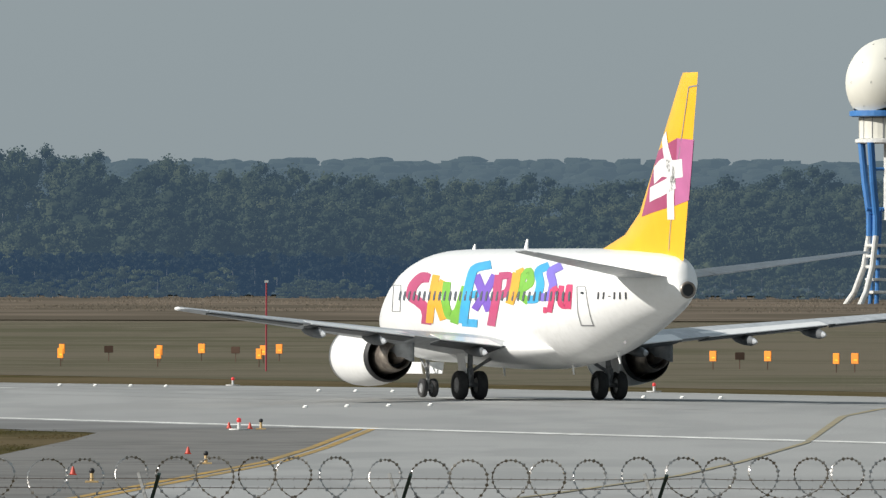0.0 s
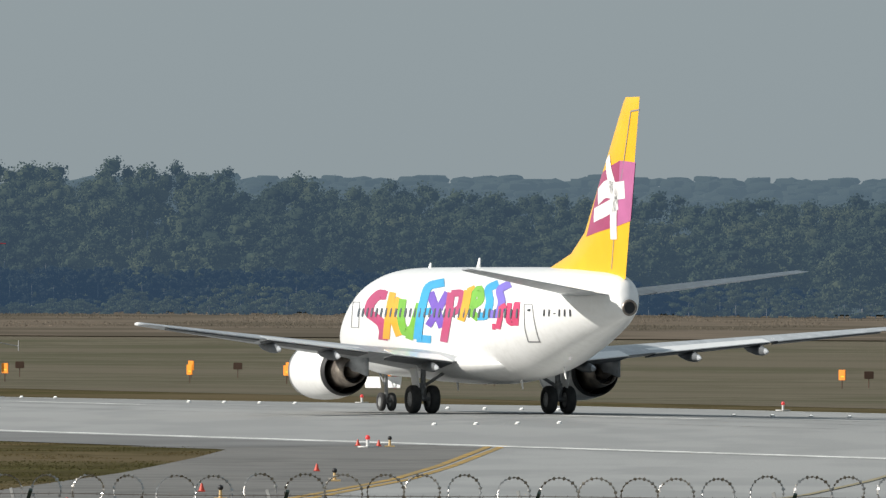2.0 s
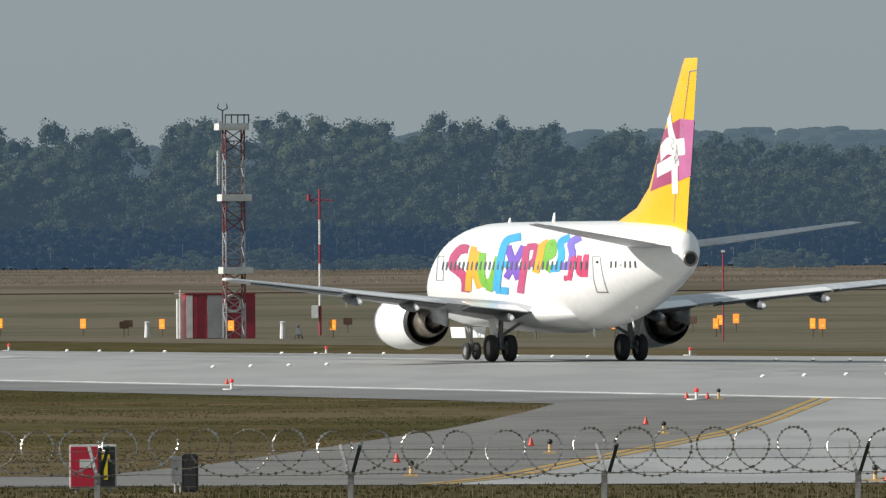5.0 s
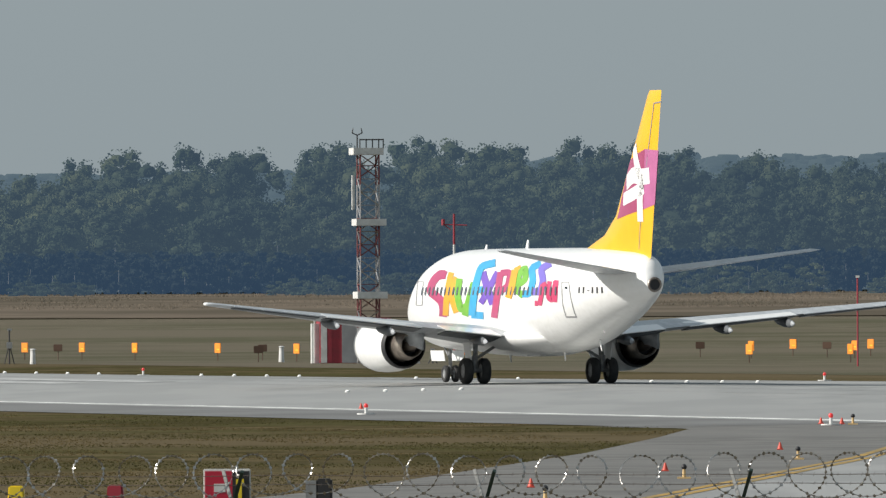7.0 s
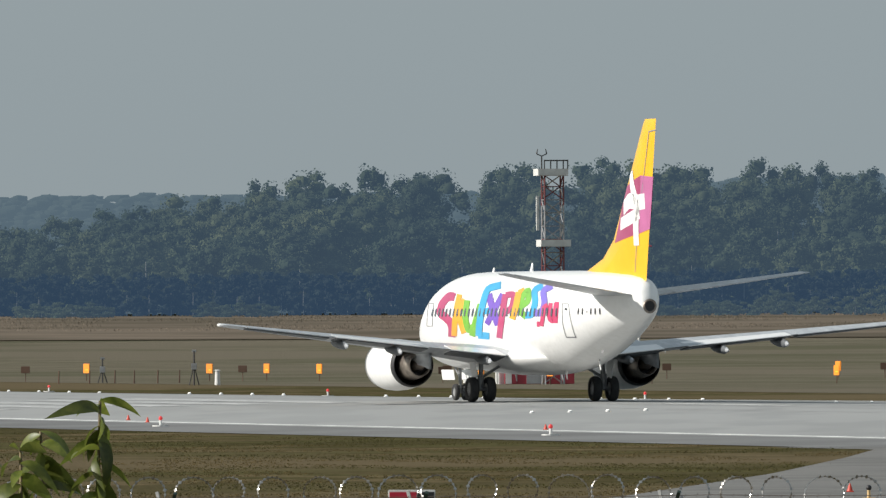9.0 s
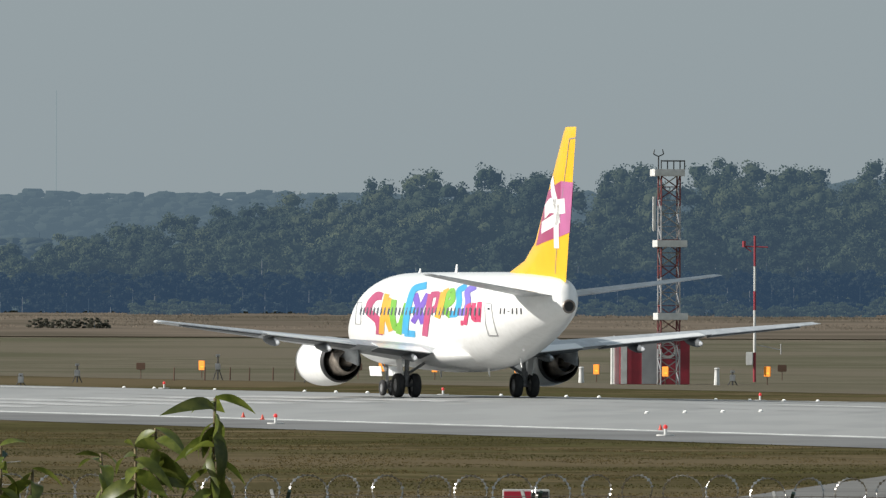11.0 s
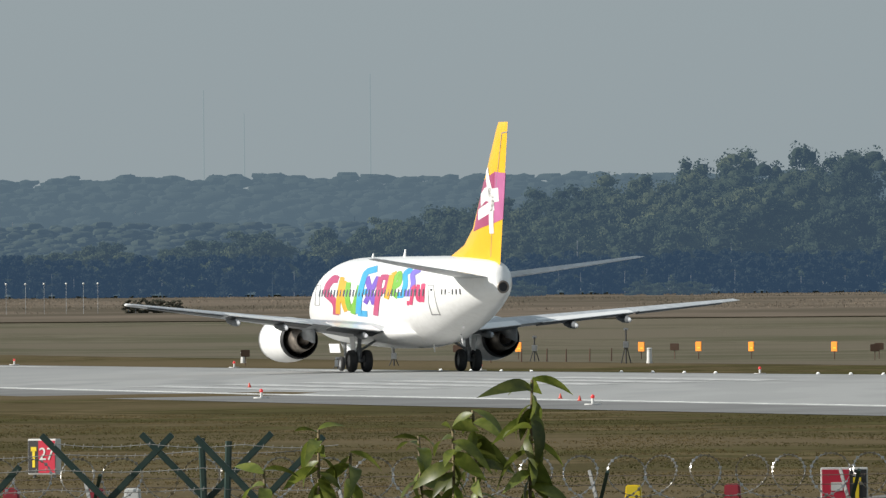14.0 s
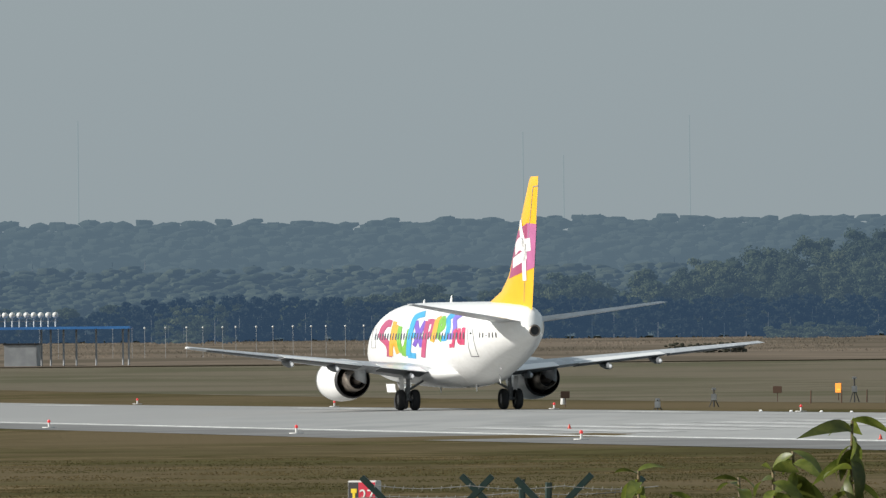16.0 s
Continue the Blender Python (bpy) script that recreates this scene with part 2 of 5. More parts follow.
tagged(part("runway", sheet("runway", [155.6, 156, 169, 182.3, 189.3, 203, 216.5, 216.9], RUN, 0.016, M["concrete"])), "pale grey concrete runway with white markings", "runway", kind="structure")
tagged(part("runway_shoulder", sheet("runway_shoulder", [147.5, 154.2, 155.6], [425, 440] + list(range(450, 2600, 25)), 0.016, M["shoulder"], lambda a: float(np.interp(a, [520, 620, 800], [147.5, 150.0, 153.4])))), "dark asphalt shoulder beside the runway", "shoulder", kind="structure")
tagged(part("edge_line_near", sheet("edge_line", [156.1, 157.0], RUN, 0.024, M["paint_white"])), "white painted runway edge line", "marking", kind="structure")
tagged(part("edge_line_far", sheet("edge_line", [215.3, 216.2], RUN, 0.024, M["paint_white"])), "white painted runway edge line", "marking", kind="structure")


def patch(name, left, right, material, lift, rows=40, cols=8):
    """A paved sheet between two lines of (x, y) corners with equally rising y."""
    y0, y1 = left[0][1], left[-1][1]
    verts, faces = [], []
    for i in range(rows + 1):
        y = y0 + (y1 - y0) * i / rows
        a = np.interp(y, [p[1] for p in left], [p[0] for p in left])
        b = np.interp(y, [p[1] for p in right], [p[0] for p in right])
        for j in range(cols + 1):
            x = a + (b - a) * j / cols
            verts.append((x, y, float(height(x, y)) + lift))
    n = cols + 1
    for i in range(rows):
        for j in range(cols):
            faces.append((i * n + j, i * n + j + 1, (i + 1) * n + j + 1, (i + 1) * n + j))
    return mesh_of(name, verts, faces, material, True)


for lat in [160.5 + 3.6 * k for k in range(6)] + [191.0 + 3.6 * k for k in range(6)]:
    tagged(part("threshold_stripe", sheet("threshold_stripe", [lat, lat + 1.8], [578, 588, 598, 610], 0.026, M["paint_worn"])), "white painted runway threshold stripe", "marking", "threshold stripes", "structure")
for al in [300 + 60 * k for k in range(5)] + [660 + 60 * k for k in range(8)]:
    tagged(part("centre_dash", sheet("centre_dash", [185.4, 186.3], [al, al + 8, al + 16], 0.026, M["paint_white"])), "white painted runway centre dash", "marking", "centre dashes", "structure")
for lat, width, a0, a1 in ((183.0, 0.5, 380, 760), (188.4, 0.5, 420, 800), (178.5, 0.3, 450, 640), (193.0, 0.35, 470, 700)):
    tagged(part("tyre_streak", sheet("tyre_streak", [lat, lat + width], list(range(a0, a1 + 1, 20)), 0.021, M["rubber_marks"])), "faint dark tyre streak on the runway", "marking", kind="structure")

TAX_L = [(-60, 290.5), (-60, 303.0), (-16.6, 303.2), (-14.7, 324), (-13.3, 353), (-11.7, 387), (-10.3, 445), (-13.5, 452)]
TAX_R = [(-9.2, 290.5), (-8.1, 299.4), (-4.33, 375.2), (-2.36, 448.2), (-2.3, 452)]
tagged(part("taxiway", patch("taxiway", TAX_L, TAX_R, M["asphalt"], 0.012, 80, 10)), "dark grey asphalt taxiway joining the runway", "taxiway", kind="structure")
APR_L = TAX_R
APR_R = [(60, 290.5), (48, 330), (34, 380), (21, 410), (3.9, 452)]
tagged(part("taxiway_concrete", patch("taxiway_concrete", APR_L, APR_R, M["concrete"], 0.012, 80, 10)), "pale grey concrete taxiway beside the yellow line", "taxiway", kind="structure")
for off in (-0.3, 0.1):
    left = [(x + off, y) for x, y in TAX_R]
    tagged(part("taxi_line", patch("taxi_line", left, [(x + 0.24, y) for x, y in left], M["paint_yellow"], 0.02, 60, 1)), "worn yellow painted taxiway line", "marking", kind="structure")
tagged(part("taxi_curve", patch("taxi_curve", [(-1.0, 292), (2.2, 318), (5.5, 350), (10.0, 413), (12.4, 465), (14.9, 490)], [(-0.7, 292), (2.4, 318), (5.7, 350), (10.2, 413), (12.65, 465), (15.2, 490)], M["paint_faded"], 0.028, 90, 1)), "worn yellow painted lead-off curve", "marking", kind="structure")

# ---- the airliner: x forward, y to its left, origin on the ground between the main wheels ----
STATION = [14.15, 14.02, 13.72, 13.22, 12.5, 11.7, 10.85, 9.85, 8.6, 7.1, 2.0, -4.0, -5.0, -6.5, -8.0, -9.5, -11.0, -12.5, -13.35, -13.85, -14.05]
TOP = [2.72, 2.98, 3.26, 3.55, 3.92, 4.42, 4.82, 5.06, 5.2, 5.26, 5.28, 5.28, 5.28, 5.27, 5.25, 5.22, 5.15, 5.05, 4.9, 4.6, 4.14]
BOT = [2.66, 2.4, 2.08, 1.82, 1.6, 1.44, 1.35, 1.29, 1.26, 1.25, 1.25, 1.25, 1.3, 1.5, 1.84, 2.22, 2.63, 3.04, 3.31, 3.45, 3.54]
HALF = [0.03, 0.4, 0.74, 1.04, 1.32, 1.53, 1.69, 1.79, 1.85, 1.88, 1.88, 1.88, 1.87, 1.82, 1.71, 1.53, 1.26, 0.9, 0.62, 0.42, 0.28]


def hull(x):
    k = np.argsort(STATION)
    s = np.array(STATION)[k]
    out = []
    for row in (TOP, BOT, HALF):
        v = np.array(row)[k]
        d = np.gradient(v, s)
        i = min(max(int(np.searchsorted(s, x)) - 1, 0), len(s) - 2)
        h = s[i + 1] - s[i]
        u = min(max((x - s[i]) / h, 0), 1)
        sec = (v[i + 1] - v[i]) / h
        lim = lambda g: 0.0 if g * sec <= 0 else math.copysign(min(abs(g), 2.6 * abs(sec)), g)
        a, b = lim(d[i]), lim(d[i + 1])
        out.append((2 * u**3 - 3 * u**2 + 1) * v[i] + (u**3 - 2 * u**2 + u) * h * a + (3 * u**2 - 2 * u**3) * v[i + 1] + (u**3 - u**2) * h * b)
    return out


def hull_side(x, z, lift=0.0):
    t, b, w = hull(x)
    u = min(max((z - (t + b) / 2) / ((t - b) / 2), -0.97), 0.97)
    return w * math.sqrt(1 - u * u) + lift


def hull_mesh():
    xs = [14.15, 14.12, 14.02, 13.88, 13.72, 13.5] + [13.25 - 0.25 * k for k in range(26)] + [7.0 - 0.9 * k for k in range(12)] + [-4.0 - 0.25 * k for k in range(41)] + [-13.9, -14.0, -14.05]
    xs = sorted(set(round(v, 3) for v in xs if v >= -14.05), reverse=True)
    rings = []
    for x in xs:
        t, b, w = hull(x)
        rings.append([(x, w * math.cos(a), (t + b) / 2 + (t - b) / 2 * math.sin(a)) for a in [2 * math.pi * k / 48 for k in range(48)]])
    v, f = loft(rings)
    return mesh_of("fuselage", v, f, M["body_white"], True)


FOIL = [(1.0, 0.0), (0.9, 0.25), (0.75, 0.55), (0.6, 0.8), (0.4, 1.0), (0.25, 0.97), (0.12, 0.78), (0.04, 0.48), (0.01, 0.22), (0.0, 0.0)]


def blade(name, sections, material, upright=False):
    """A wing or fin over sections (leading-edge x, y, z, chord, half thickness)."""
    rings = []
    for x, y, z, c, h in sections:
        loop = [(x - c * u, w * h) for u, w in FOIL] + [(x - c * u, -w * h * 0.8) for u, w in FOIL[-2:0:-1]]
        rings.append([(px, y + w, z) if upright else (px, y, z + w) for px, w in loop])
    v, f = loft(rings)
    me = mesh_of(name, v, f, material, True)
    me.set_sharp_from_angle(angle=radians(40))
    return me


def ribbon(name, points, material, place, width, across=5, steps=6):
    """A painted stroke along points (u, v) laid on a surface by place(u, v)."""
    pts = []
    for i in range(len(points) - 1):
        for k in range(steps):
            s = k / steps
            pts.append((points[i][0] * (1 - s) + points[i + 1][0] * s, points[i][1] * (1 - s) + points[i + 1][1] * s))
    pts.append(points[-1])
    for _ in range(3):
        pts = [pts[0]] + [((pts[i - 1][0] + 2 * pts[i][0] + pts[i + 1][0]) / 4, (pts[i - 1][1] + 2 * pts[i][1] + pts[i + 1][1]) / 4) for i in range(1, len(pts) - 1)] + [pts[-1]]
    verts, faces = [], []
    for i, (u, v) in enumerate(pts):
        a, b = pts[max(i - 1, 0)], pts[min(i + 1, len(pts) - 1)]
        d = Vector((b[0] - a[0], b[1] - a[1])).normalized()
        for j in range(across):
            o = (j / (across - 1) - 0.5) * width
            verts.append(place(u - d.y * o, v + d.x * o))
    for i in range(len(pts) - 1):
        for j in range(across - 1):
            faces.append((i * across + j, i * across + j + 1, (i + 1) * across + j + 1, (i + 1) * across + j))
    return mesh_of(name, verts, faces, material, True)


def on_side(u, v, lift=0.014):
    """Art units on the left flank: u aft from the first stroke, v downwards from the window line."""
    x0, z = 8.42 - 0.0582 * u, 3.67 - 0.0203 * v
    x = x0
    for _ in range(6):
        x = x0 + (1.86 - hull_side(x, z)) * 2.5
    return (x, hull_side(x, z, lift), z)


def fin_edges(z):
    lead = np.interp(z, [4.9, 5.25, 5.75, 6.5, 11.24], [-5.0, -6.1, -8.3, -9.7, -13.54])
    trail = np.interp(z, [4.9, 11.24], [-13.65, -14.94])
    return float(lead), float(trail)


def fin_half(x, z):
    a, b = fin_edges(z)
    u = min(max((a - x) / (a - b), 0), 1)
    h = float(np.interp(z, [4.9, 6.5, 11.24], [0.3, 0.26, 0.1]))
    us = [p[0] for p in FOIL][::-1]
    return h * float(np.interp(u, us, [p[1] for p in FOIL][::-1]))


def on_fin(side):
    def place(x, z):
        return (x, side * (fin_half(x, z) + 0.012), z)
    return place


def quad_on(name, corners, material, place, n=8):
    verts, faces = [], []
    (ax, az), (bx, bz), (cx, cz), (dx, dz) = corners
    for i in range(n + 1):
        for j in range(n + 1):
            s, t = i / n, j / n
            verts.append(place((ax * (1 - s) + bx * s) * (1 - t) + (dx * (1 - s) + cx * s) * t, (az * (1 - s) + bz * s) * (1 - t) + (dz * (1 - s) + cz * s) * t))
    for i in range(n):
        for j in range(n):
            faces.append((i * (n + 1) + j, i * (n + 1) + j + 1, (i + 1) * (n + 1) + j + 1, (i + 1) * (n + 1) + j))
    return mesh_of(name, verts, faces, material, True)


def wheel_mesh(r, w):
    prof = [(-w / 2 * 0.5, r * 0.5), (-w / 2 * 0.8, r * 0.55), (-w / 2, r * 0.72), (-w / 2 * 0.95, r * 0.88), (-w / 2 * 0.6, r * 0.98), (0, r), (w / 2 * 0.6, r * 0.98), (w / 2 * 0.95, r * 0.88), (w / 2, r * 0.72), (w / 2 * 0.8, r * 0.55), (w / 2 * 0.5, r * 0.5)]
    v, f = spun(prof, 28)
    return mesh_of("tyre", [(b, a, c) for a, b, c in v], f, M["rubber"], True)


def rim_mesh(r, w):
    v, f = spun([(-w * 0.28, 0.001), (-w * 0.3, r * 0.2), (-w * 0.22, r * 0.3), (-w * 0.26, r * 0.5), (-w * 0.36, r * 0.54), (w * 0.36, r * 0.54), (w * 0.26, r * 0.5), (w * 0.22, r * 0.3), (w * 0.3, r * 0.2), (w * 0.28, 0.001)], 20)
    return mesh_of("rim", [(b, a, c) for a, b, c in v], f, M["gear"], True)


def wing_chord(y):
    lead = float(np.interp(y, [0, 1.7, 4.8, 14.35, 14.5], [6.2, 5.1, 2.62, -2.4, -2.75]))
    trail = float(np.interp(y, [0, 1.7, 5.2, 14.35, 14.5], [-2.0, -2.0, -2.15, -3.95, -3.85]))
    z = 1.85 + max(y - 1.7, 0) * 0.1025
    return lead, trail, z


def build_airliner():
    root = new("airliner")
    tagged(root, "white twin-engine airliner with yellow fin taxiing on the runway", "airplane")
    body = part("fuselage", hull_mesh(), root, "glossy white fuselage with bright painted swirls")
    # wing root fairing
    rings = []
    for x, w, b in ((6.6, 0.9, 1.6), (5.6, 1.5, 1.3), (4.0, 1.98, 1.12), (1.0, 2.12, 1.06), (-1.5, 2.1, 1.08), (-3.0, 1.95, 1.2), (-4.4, 1.4, 1.42), (-5.2, 0.8, 1.62)):
        rings.append([(x, w * math.cos(a), 1.85 + (1.85 - b) * (math.sin(a) if math.sin(a) < 0 else 0.35 * math.sin(a))) for a in [2 * math.pi * k / 28 for k in range(28)]])
    v, f = loft(rings)
    part("wing_fairing", mesh_of("wing_fairing", v, f, M["body_white"], True), root)
    # wings with their moving surfaces and fairings
    for side in (1, -1):
        secs = []
        for y in (0.9, 1.7, 2.6, 3.7, 4.8, 6.5, 8.5, 10.5, 12.5, 13.8, 14.35, 14.5):
            a, b, z = wing_chord(y)
            secs.append((a, side * y, z, a - b, (a - b) * float(np.interp(y, [1.7, 14.4, 14.5], [0.062, 0.05, 0.02]))))
        wing = part("wing", blade("wing", secs, M["wing_grey"]), root, "grey metal wing")
        for y0, y1, deep in ((2.2, 4.5, 0.2), (5.5, 9.6, 0.24), (9.9, 13.6, 0.22)):
            ring = []
            for y in (y0, (y0 + y1) / 2, y1):
                a, b, z = wing_chord(y)
                c = a - b
                ring.append([(b + c * deep, side * y, z + c * 0.034), (b - 0.06, side * y, z - 0.005), (b - 0.06, side * y, z - 0.035), (b + c * deep, side * y, z - c * 0.03)])
            v, f = loft(ring)
            # solid dark strip stands in for the shaded gap under the flap
            gap = []
            for y in (y0, (y0 + y1) / 2, y1):
                a, b, z = wing_chord(y)
                c = a - b
                gap.append([(b + 0.05, side * y, z - 0.04), (b + 0.03, side * y, z - 0.085), (b + c * deep, side * y, z - c * 0.034 - 0.05), (b + c * deep, side * y, z - c * 0.034)])
            gv, gf = loft(gap)
            part("flap_gap", mesh_of("flap_gap", gv, gf, M["shade_grey"]), wing, "dark strip for the shade below the flap")
            part("flap" if y1 < 9.7 else "aileron", mesh_of("flap", v, f, M["body_white" if y1 < 9.7 else "wing_grey"]), wing)
        slat = []
        for y in (5.6, 9.0, 13.9):
            a, b, z = wing_chord(y)
            h = (a - b) * 0.055
            slat.append([(a - 0.3, side * y, z + h * 0.8), (a - 0.06, side * y, z + h * 0.35), (a + 0.03, side * y, z), (a - 0.06, side * y, z - h * 0.35), (a - 0.3, side * y, z - h * 0.7)])
        v, f = loft(slat)
        part("slat", mesh_of("slat", v, f, M["bare"], True), wing, "bare metal leading edge")
        for y in (3.0, 6.9, 9.3):
            a, b, z = wing_chord(y)
            prof = [(b + 1.7, 0.02), (b + 1.3, 0.1), (b + 0.5, 0.15), (b - 0.1, 0.14), (b - 0.45, 0.085), (b - 0.72, 0.02)]
            v, f = spun(prof, 14)
            v = [(px, py * 0.8 + side * y, pz * 1.25 + z - 0.2 - (b + 1.7 - px) * 0.06) for px, py, pz in v]
            fairing = part("flap_fairing", mesh_of("flap_fairing", v, f, M["shade_grey"], True), wing)
            v, f = spun([(b - 0.42, 0.093), (b - 0.6, 0.052), (b - 0.74, 0.01)], 12)
            part("tip", mesh_of("tip", [(px, py * 0.84 + side * y, pz * 1.3 + z - 0.2 - (b + 1.7 - px) * 0.06) for px, py, pz in v], f, M["wing_grey"], True), fairing, "pale grey tip")
        a, b, z = wing_chord(14.3)
        bm = bmesh.new()
        grow(bm, "ball", pose(a - 0.5, side * 14.42, z + 0.02) @ Matrix.Diagonal((0.3, 0.1, 0.07, 1)), u_segments=12, v_segments=8, radius=1)
        part("wingtip_light", done(bm, "wingtip_light", M["white"], smooth=True), wing, "white wingtip light cover")
        # engine
        eng = part("engine", mesh_of("nacelle", *spun([(6.1, 0.78), (6.28, 0.84), (6.3, 0.9), (6.2, 0.97), (5.7, 1.03), (4.9, 1.05), (4.0, 1.02), (3.2, 0.93), (2.75, 0.85), (2.75, 0.82), (3.4, 0.82), (4.5, 0.8)], 40), M["body_white"], True), root, "white engine nacelle", pose(-0.7, side * 4.83, 1.5))
        part("inlet_lip", mesh_of("inlet_lip", *spun([(6.05, 0.775), (6.29, 0.838), (6.32, 0.9), (6.2, 0.98), (6.05, 1.0)], 40), M["bare"], True), eng, "polished metal inlet lip")
        part("nozzle_ring", mesh_of("nozzle_ring", *spun([(2.95, 0.9), (2.7, 0.85), (2.66, 0.82), (2.8, 0.8), (4.2, 0.8)], 40), M["dark"], True), eng)
        part("core_cowl", mesh_of("core_cowl", *spun([(3.8, 0.66), (3.0, 0.63), (2.3, 0.55), (1.8, 0.46), (1.75, 0.43), (2.4, 0.41)], 32), M["burnt"], True), eng, "heat-stained metal core cowl")
        part("exhaust_cone", mesh_of("exhaust_cone", *spun([(2.4, 0.28), (1.9, 0.24), (1.5, 0.14), (1.25, 0.02)], 24), M["burnt"], True), eng)
        v, f = spun([(4.3, 0.001), (4.3, 0.84)], 32)
        part("fan_disc", mesh_of("fan_disc", v, f, M["dark"]), eng)
        v, f = spun([(2.42, 0.001), (2.42, 0.43)], 24)
        part("turbine_disc", mesh_of("turbine_disc", v, f, M["dark"]), eng)
        rings = []
        for x, w, zz in ((5.6, 0.05, 0.98), (4.6, 0.16, 1.06), (3.4, 0.2, 1.1), (2.2, 0.2, 0.9), (1.1, 0.14, 0.85), (0.4, 0.05, 0.7)):
            rings.append([(x, w, zz - 0.75), (x, w, zz - 0.1), (x, w * 0.4, zz), (x, -w * 0.4, zz), (x, -w, zz - 0.1), (x, -w, zz - 0.75)])
        v, f = loft(rings)
        part("pylon", mesh_of("pylon", [(a, b, c - 0.12) for a, b, c in v], f, M["wing_grey"], True), eng)
        # tailplane
        secs = [(-9.9, side * 0.5, 4.3, 3.6, 0.16), (-10.2, side * 1.0, 4.36, 3.3, 0.15), (-12.3, side * 4.0, 4.8, 2.2, 0.1), (-13.85, side * 6.2, 5.14, 1.35, 0.06), (-14.15, side * 6.35, 5.16, 1.0, 0.02)]
        tail = part("tailplane", blade("tailplane", secs, M["wing_grey"]), root, "grey metal tailplane")
        v, f = loft([[(-12.85, side * 1.2, 4.47), (-13.72, side * 1.2, 4.4), (-13.72, side * 1.2, 4.375), (-12.85, side * 1.2, 4.31)], [(-14.75, side * 6.0, 5.15), (-15.28, side * 6.0, 5.12), (-15.28, side * 6.0, 5.1), (-14.75, side * 6.0, 5.07)]])
        part("elevator", mesh_of("elevator", v, f, M["wing_grey"]), tail)
        # main gear
        leg = new("main_gear")
        leg.parent = root
        leg.matrix_basis = pose(0, side * 2.61, 0)
        bm = bmesh.new()
        rod(bm, (0, 0, 0.5), (0.05, -side * 0.05, 1.9), 0.1)
        rod(bm, (0, 0, 0.52), (0, 0, 1.1), 0.14, seg=12)
        rod(bm, (0, -0.42, 0.52), (0, 0.42, 0.52), 0.08)
        rod(bm, (0.02, 0, 0.95), (0.1, -side * 1.15, 1.65), 0.06)
        rod(bm, (-0.16, 0, 0.6), (-0.34, 0, 0.9), 0.035)
        rod(bm, (-0.34, 0, 0.9), (-0.1, 0, 1.2), 0.035)
        part("strut", done(bm, "strut", M["gear"], smooth=True), leg, "grey metal gear leg")
        bm = bmesh.new()
        box(bm, 0.05, side * 0.28, 1.28, 0.75, 0.03, 0.7, rx=side * -8)
        part("gear_door", done(bm, "gear_door", M["body_white"], 0.01), leg)
        for dy in (-0.36, 0.36):
            tyre = part("wheel", wheel_mesh(0.51, 0.36), leg, "black rubber tyre", pose(0, dy, 0.51))
            part("rim", rim_mesh(0.51, 0.36), tyre, "grey metal rim")
    # nose gear
    leg = new("nose_gear")
    leg.parent = root
    leg.matrix_basis = pose(11.07, 0, 0)
    bm = bmesh.new()
    rod(bm, (0, 0, 0.34), (0.1, 0, 1.6), 0.075)
    rod(bm, (0, -0.26, 0.34), (0, 0.26, 0.34), 0.05)
    rod(bm, (0.05, 0, 0.9), (0.9, 0, 1.5), 0.045)
    part("strut", done(bm, "strut", M["gear"], smooth=True), leg, "grey metal gear leg")
    for dy in (-0.2, 0.2):
        tyre = part("wheel", wheel_mesh(0.34, 0.2), leg, "black rubber tyre", pose(0, dy, 0.34))
        part("rim", rim_mesh(0.34, 0.2), tyre)
        bm = bmesh.new()
        box(bm, 0.4, dy * 2.0, 1.05, 1.7, 0.03, 0.42, rx=8 if dy < 0 else -8)
        part("gear_door", done(bm, "gear_door", M["body_white"], 0.01), leg, "white gear door")
    # fin
    zs = [4.85, 5.1, 5.25, 5.45, 5.75, 6.1, 6.5, 7.5, 9.0, 10.4, 11.05, 11.2, 11.25]
    secs = []
    for z in zs:
        a, b = fin_edges(z)
        h = float(np.interp(z, [4.9, 6.5, 11.05, 11.25], [0.3, 0.26, 0.1, 0.03]))
        secs.append((a, 0, z, a - b, h))
    fin = part("fin", blade("fin", secs, M["fin_yellow"], True), root, "bright yellow fin with pink and white emblem")
    for side in (1, -1):
        place = on_fin(side)
        part("rudder_line", ribbon("rudder_line", [(-12.55, 5.2), (-13.2, 7.5), (-14.3, 10.75)], M["line"], place, 0.05, 2), fin)
        part("rudder_line", ribbon("rudder_line", [(-14.3, 10.75), (-14.95, 10.8)], M["line"], place, 0.05, 2), fin)
        part("emblem_panel", quad_on("emblem_panel", [(-11.5, 8.58), (-13.4, 9.02), (-13.15, 6.72), (-10.35, 6.35)], M["plum"], place), fin, "plum panel")
        part("emblem_panel", quad_on("emblem_panel", [(-13.4, 9.02), (-14.58, 8.95), (-14.15, 6.9), (-13.15, 6.72)], M["lilac"], place), fin, "lilac panel")
        up = lambda x, z, p=place, s=side: (p(x, z)[0], p(x, z)[1] + s * 0.006, z)
        for stroke, w in (([(-12.2, 9.15), (-12.55, 8.5), (-13.0, 7.85), (-12.85, 7.2), (-12.85, 6.25)], 0.5), ([(-13.75, 8.0), (-13.0, 7.95), (-12.2, 8.05), (-11.4, 7.75)], 0.62), ([(-13.2, 7.55), (-12.2, 7.3), (-11.1, 7.1)], 0.5)):
            part("emblem_swoosh", ribbon("emblem_swoosh", stroke, M["white"], up, w, 4), fin, "white swoosh")
